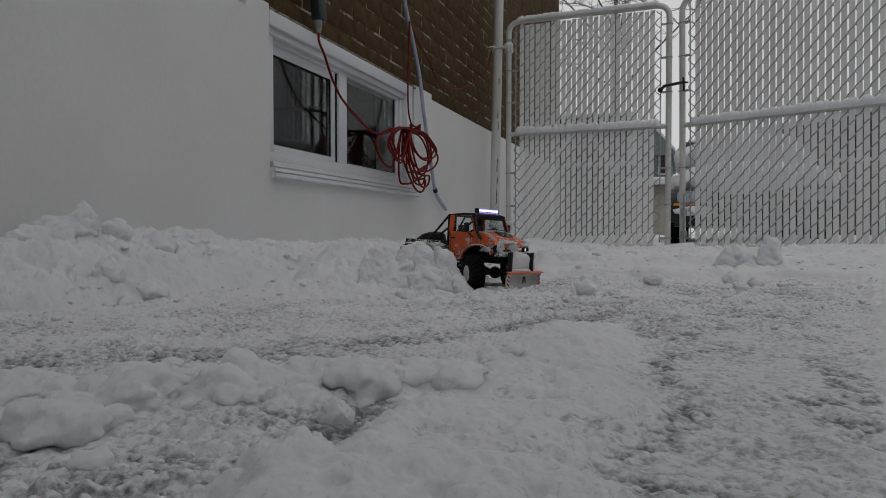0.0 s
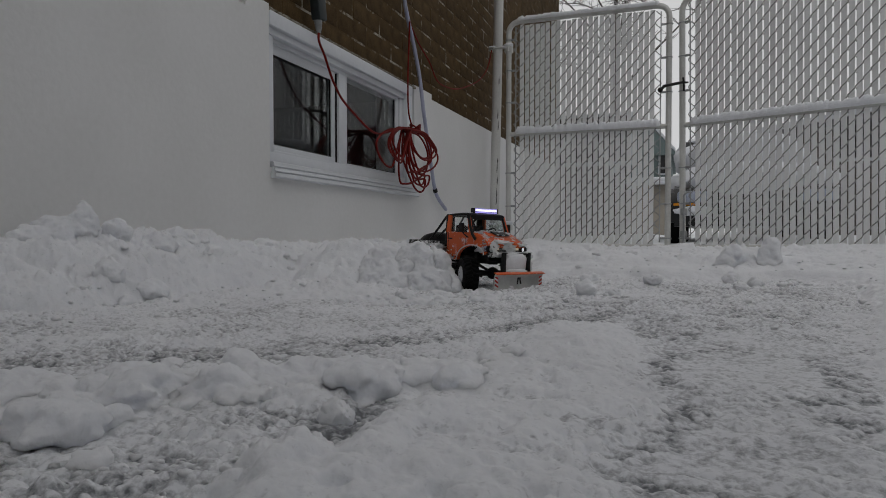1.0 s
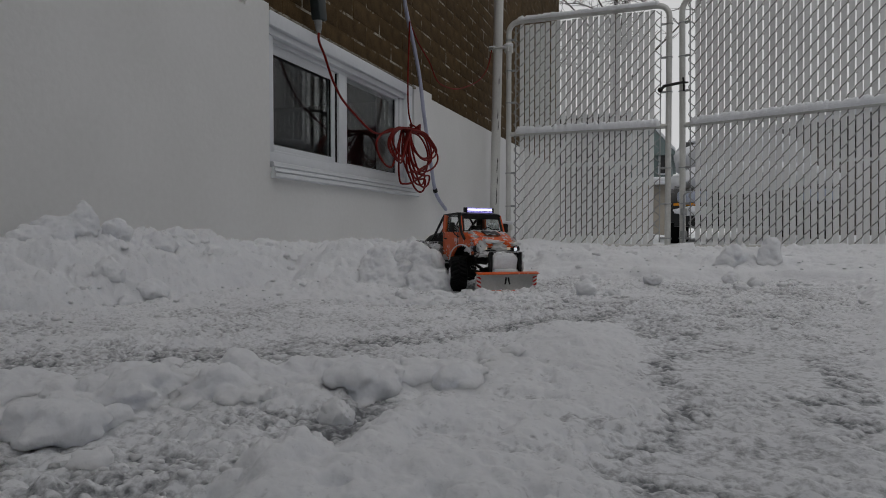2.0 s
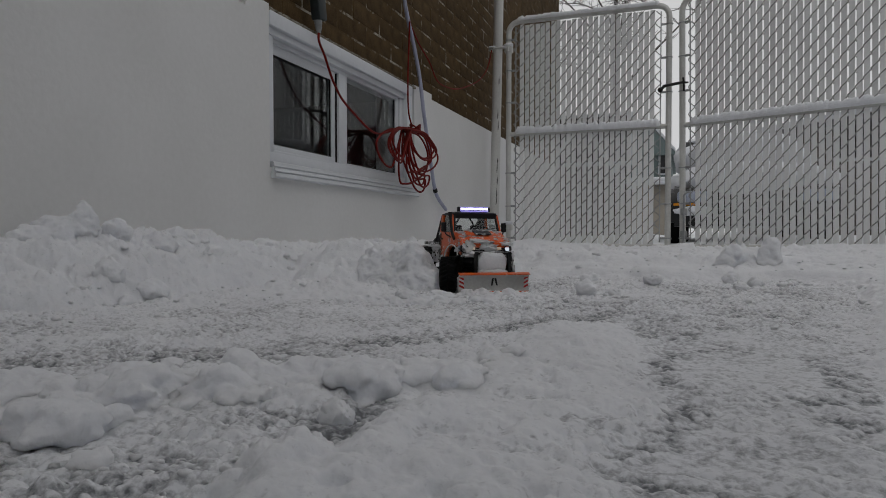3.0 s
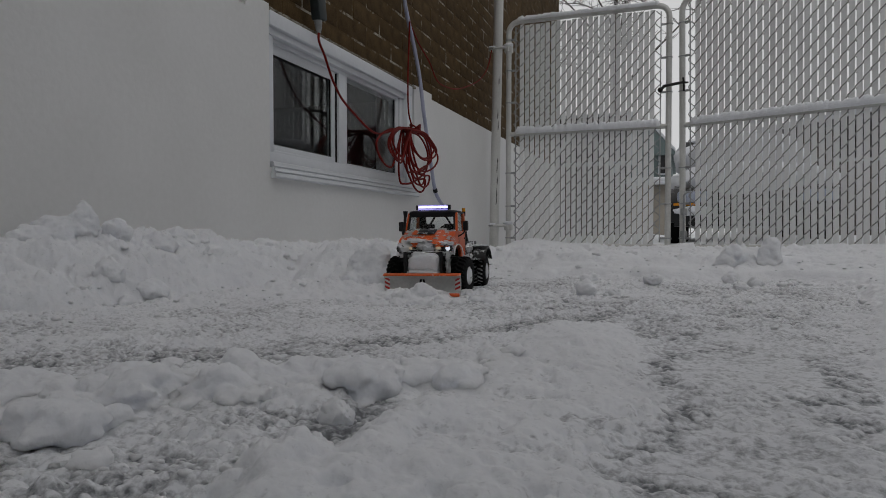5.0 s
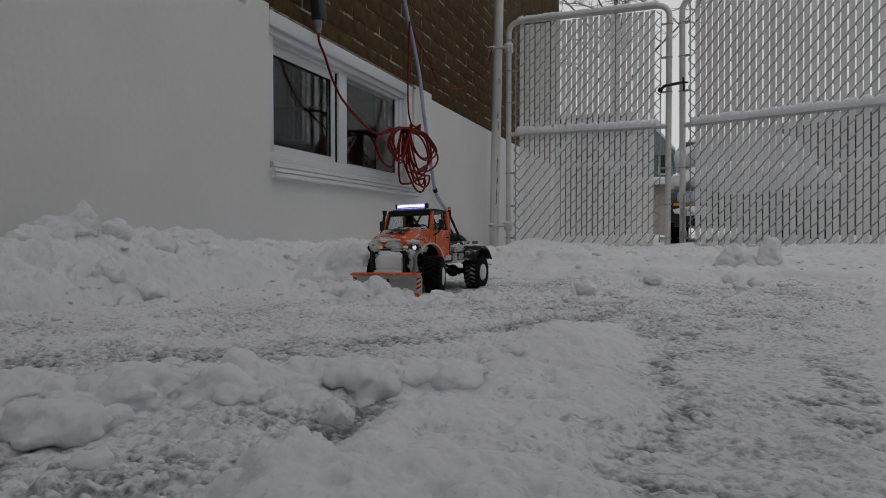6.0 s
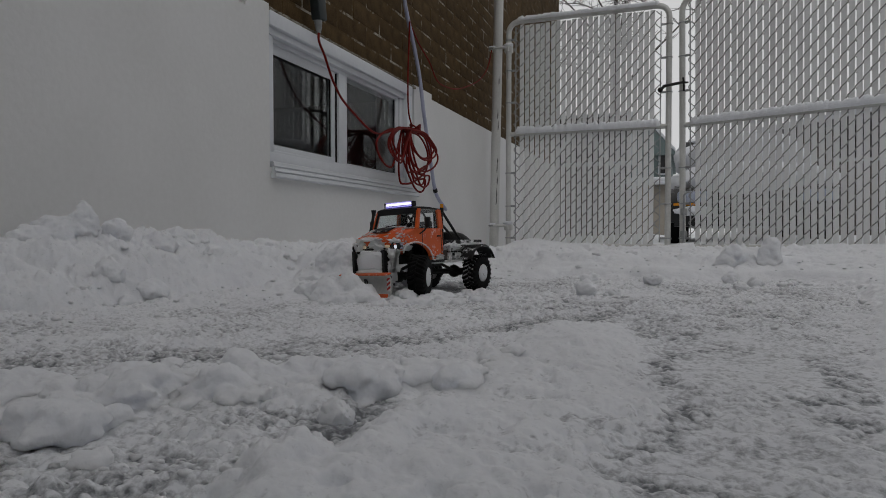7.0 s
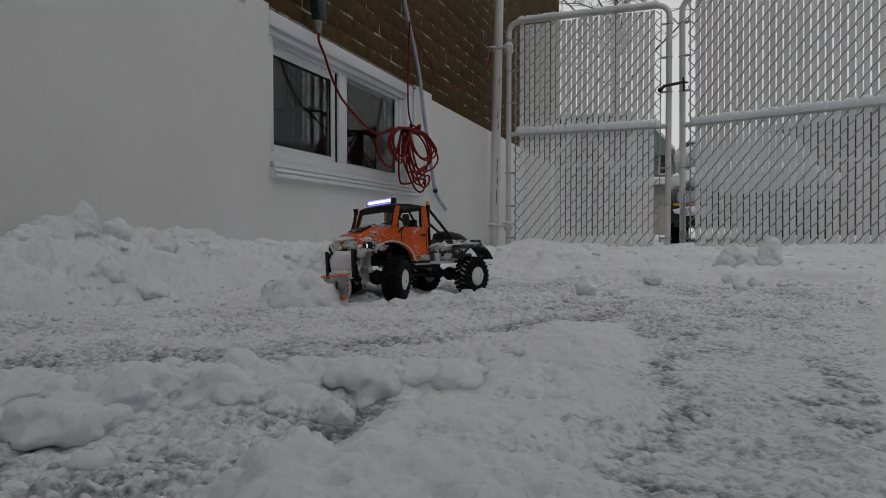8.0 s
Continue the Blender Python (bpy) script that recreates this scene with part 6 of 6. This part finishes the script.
# crumbs over the trodden snow, fanned out and sized by distance to fit the camera's view
def crumbs(count):
    r = random.Random(77)
    xs, ys = [], []
    while len(xs) < count:
        d = 0.30 * (3.0 / 0.30) ** r.random()
        a = radians(90 + 20 + r.uniform(-37, 37))
        x, y = EYE[0] + d * math.cos(a), EYE[1] + d * math.sin(a)
        if x < 0.1 or (x > 1.22 and y < 1.05):
            continue
        if noise.noise(Vector((x * 6, y * 6, 5))) < r.uniform(-0.35, 0.45):
            continue
        xs.append(x)
        ys.append(y)
    zs = np.maximum(snow_height(np.array(xs), np.array(ys)), 0.0)
    base = bmesh.new()
    bmesh.ops.create_icosphere(base, subdivisions=2, radius=1.0)
    unit = [v.co.copy() for v in base.verts]
    tris = [[v.index for v in f.verts] for f in base.faces]
    base.free()
    shapes = []
    for k in range(12):
        shapes.append([u * (1 + 0.5 * noise.noise(u * 1.6 + Vector((k * 5.1, 0, 0))) + 0.3 * noise.noise(u * 3.4 + Vector((0, k * 3.3, 0)))) for u in unit])
    cv, cf = [], []
    for x, y, z in zip(xs, ys, zs):
        size = (0.0014 + 0.0048 * r.random() ** 3.5) * (0.30 + 0.70 * math.hypot(x - EYE[0], y - EYE[1]))
        o, t = len(cv), r.uniform(0, 6.28)
        c, q = math.cos(t), math.sin(t)
        for u in shapes[r.randrange(12)]:
            cv.append((x + size * 1.25 * (u.x * c - u.y * q), y + size * (u.x * q + u.y * c), z + size * 0.15 + size * 0.75 * u.z))
        cf += [[o + i for i in f] for f in tris]
    me = bpy.data.meshes.new("snow_crumbs")
    me.from_pydata(cv, [], cf)
    me.materials.append(SNOW)
    me.polygons.foreach_set("use_smooth", [True] * len(me.polygons))
    return tagged(new("snow_crumbs", me), "small crumbs of snow scattered over the driveway", "snow", kind="stuff")


crumbs(900)


# heap of bank snow that the turning truck shoves aside
def heap(x, y, radii, seed, label):
    h = tagged(empty("snow_heap", pose(x, y, 0)), label, "snow heap", "pushed snow heaps")
    r = random.Random(seed)
    bm = bmesh.new()
    billow(bm, (0, 0, 0), (radii[0] * 0.78, radii[1] * 0.78, radii[2] * 0.86), seed, 1.0, 5, 0.6)
    for k in range(6):
        a, q = 2 * math.pi * k / 6 + r.uniform(-0.4, 0.4), r.uniform(0.35, 0.60)
        size = min(radii) * r.uniform(0.45, 0.70)
        billow(bm, (q * radii[0] * math.cos(a), q * radii[1] * math.sin(a), size * r.uniform(0.1, 0.5)), (size * 1.3, size * 1.2, size * 0.95), seed + k + 1, 0.9, 4, 0.3)
    mass = part("snow_mass", bm, SNOW, h, angle=180)
    grow_together(mass, 0.0030, 8, 1.1)
    return h


HEAPS = [heap(0.785, 1.590, (0.092, 0.080, 0.140), 14, "heap of broken snow bank shoved aside by the truck"),
         heap(0.700, 1.575, (0.100, 0.090, 0.128), 5, "heap of broken snow bank beside the truck"),
         heap(0.862, 1.618, (0.052, 0.052, 0.132), 8, "small heap of snow against the truck wheel"),
         heap(0.73, 1.12, (0.052, 0.140, 0.062), 11, "roll of snow pushed along by the plow blade")]

brick_wall()


# ---------------------------------------------------------------- what moves
def motions():
    # seconds, x, y, z, nose-up degrees, heading
    path = [(0.0, 0.8541, 1.7888, -0.0005, -1.8, -27.0), (0.5, 0.8610, 1.7740, -0.0010, -1.6, -30.4), (1.0, 0.8636, 1.7640, -0.0013, -1.4, -33.1),
            (1.5, 0.8655, 1.7560, -0.0015, -0.9, -37.2), (2.2, 0.8740, 1.7310, -0.0018, -0.4, -45.0), (3.0, 0.8850, 1.7030, -0.0020, 0.0, -53.2), (3.5, 0.8850, 1.6860, -0.0024, 0.3, -60.6),
            (4.0, 0.8840, 1.6610, -0.0024, 0.4, -68.4), (4.5, 0.8741, 1.6406, -0.0010, 0.0, -75.3), (5.2, 0.8520, 1.6110, 0.0003, 0.3, -86.5), (6.0, 0.8380, 1.5770, 0.0014, 0.5, -96.1),
            (6.5, 0.8404, 1.5490, 0.0024, 0.4, -99.8), (7.0, 0.8461, 1.5180, 0.0038, 0.3, -104.2), (7.5, 0.8532, 1.4750, 0.0043, 0.5, -109.0), (8.0, 0.8566, 1.4130, 0.0045, 0.7, -112.5)]
    # the body leans on its springs about a line at mid height; the wheels stay on the ground
    lean = lambda t: float(np.interp(t, [0, 1.5, 3.0, 4.5, 6.0, 7.0, 8.0], [-2.2, -1.2, -0.6, 0.4, 1.4, 3.2, 4.6]))
    level = {t: pose(x, y, z, 0, -p, h) for t, x, y, z, p, h in path}
    body = {t: m @ pose(0, 0, 0.12) @ pose(0, 0, 0, lean(t), 0, 0) @ pose(0, 0, -0.12) for t, m in level.items()}
    walk(truck, list(body.items()))
    # the blade swivels on its mount
    swing = lambda t: float(np.interp(t, [0, 0.5, 1.5, 6.0, 6.5, 7.0, 8.0], [11, 8, 1, 0, -6, -14, -22]))
    walk(blade, [(t, pose(0.222, 0.006, 0.0025, 0, 0, swing(t)) @ pose(-0.222, 0, 0)) for t in body])
    steer = {0.0: -25, 0.5: -25, 1.0: -24, 1.5: -24, 2.2: -22, 3.0: -19, 3.5: -19, 4.0: -19, 4.5: -19, 5.2: -2, 6.0: 17, 6.5: 19, 7.0: 21, 7.5: 23, 8.0: 27}
    spin, last = {}, None
    total = 0.0
    for t, x, y, z, p, h in path:
        if last:
            total += math.degrees(math.hypot(x - last[0], y - last[1]) / TYRE_R) + 14 * (t - last[2])
        last = (x, y, t)
        spin[t] = total
    for key, (w, x, y) in wheels.items():
        walk(w, [(t, body[t].inverted() @ level[t] @ pose(x, y, axle_z(x), 0, spin[t], steer[t] if key[0] == "f" else 0)) for t in spin])
    # heaps slide off the truck's flank as it swings round
    slides = [((0.0, 0.785, 1.590), (1.5, 0.783, 1.588), (3.0, 0.770, 1.575), (3.8, 0.750, 1.560), (4.5, 0.715, 1.545), (6.0, 0.640, 1.500), (8.0, 0.600, 1.480)),
              ((0.0, 0.700, 1.575), (3.0, 0.690, 1.575), (4.5, 0.650, 1.590), (6.0, 0.620, 1.620), (8.0, 0.615, 1.620)),
              ((0.0, 0.862, 1.618), (1.5, 0.842, 1.608), (3.0, 0.806, 1.590), (3.8, 0.770, 1.570), (4.5, 0.715, 1.580), (6.0, 0.645, 1.580), (8.0, 0.635, 1.580))]
    for h, rows in zip(HEAPS, slides):
        walk(h, [(t, pose(x, y, 0.0)) for t, x, y in rows])
    # the roll in front of the blade grows out of the ground cover as the truck drives on
    grow = {0.0: -0.060, 3.0: -0.047, 4.5: -0.035, 6.0: -0.011, 6.5: -0.004, 7.2: 0.002, 8.0: 0.007}
    rows = []
    for t, x, y, z, p, h in path:
        a = radians(h)
        rise = np.interp(t, list(grow), list(grow.values()))
        side = np.interp(t, [0, 4.5, 6, 7.2, 8], [0.0, 0.0, -0.012, -0.024, -0.036])
        rows.append((t, pose(x + 0.282 * math.cos(a) - side * math.sin(a), y + 0.282 * math.sin(a) + side * math.cos(a), rise, 0, 0, h)))
    walk(HEAPS[3], rows)


motions()
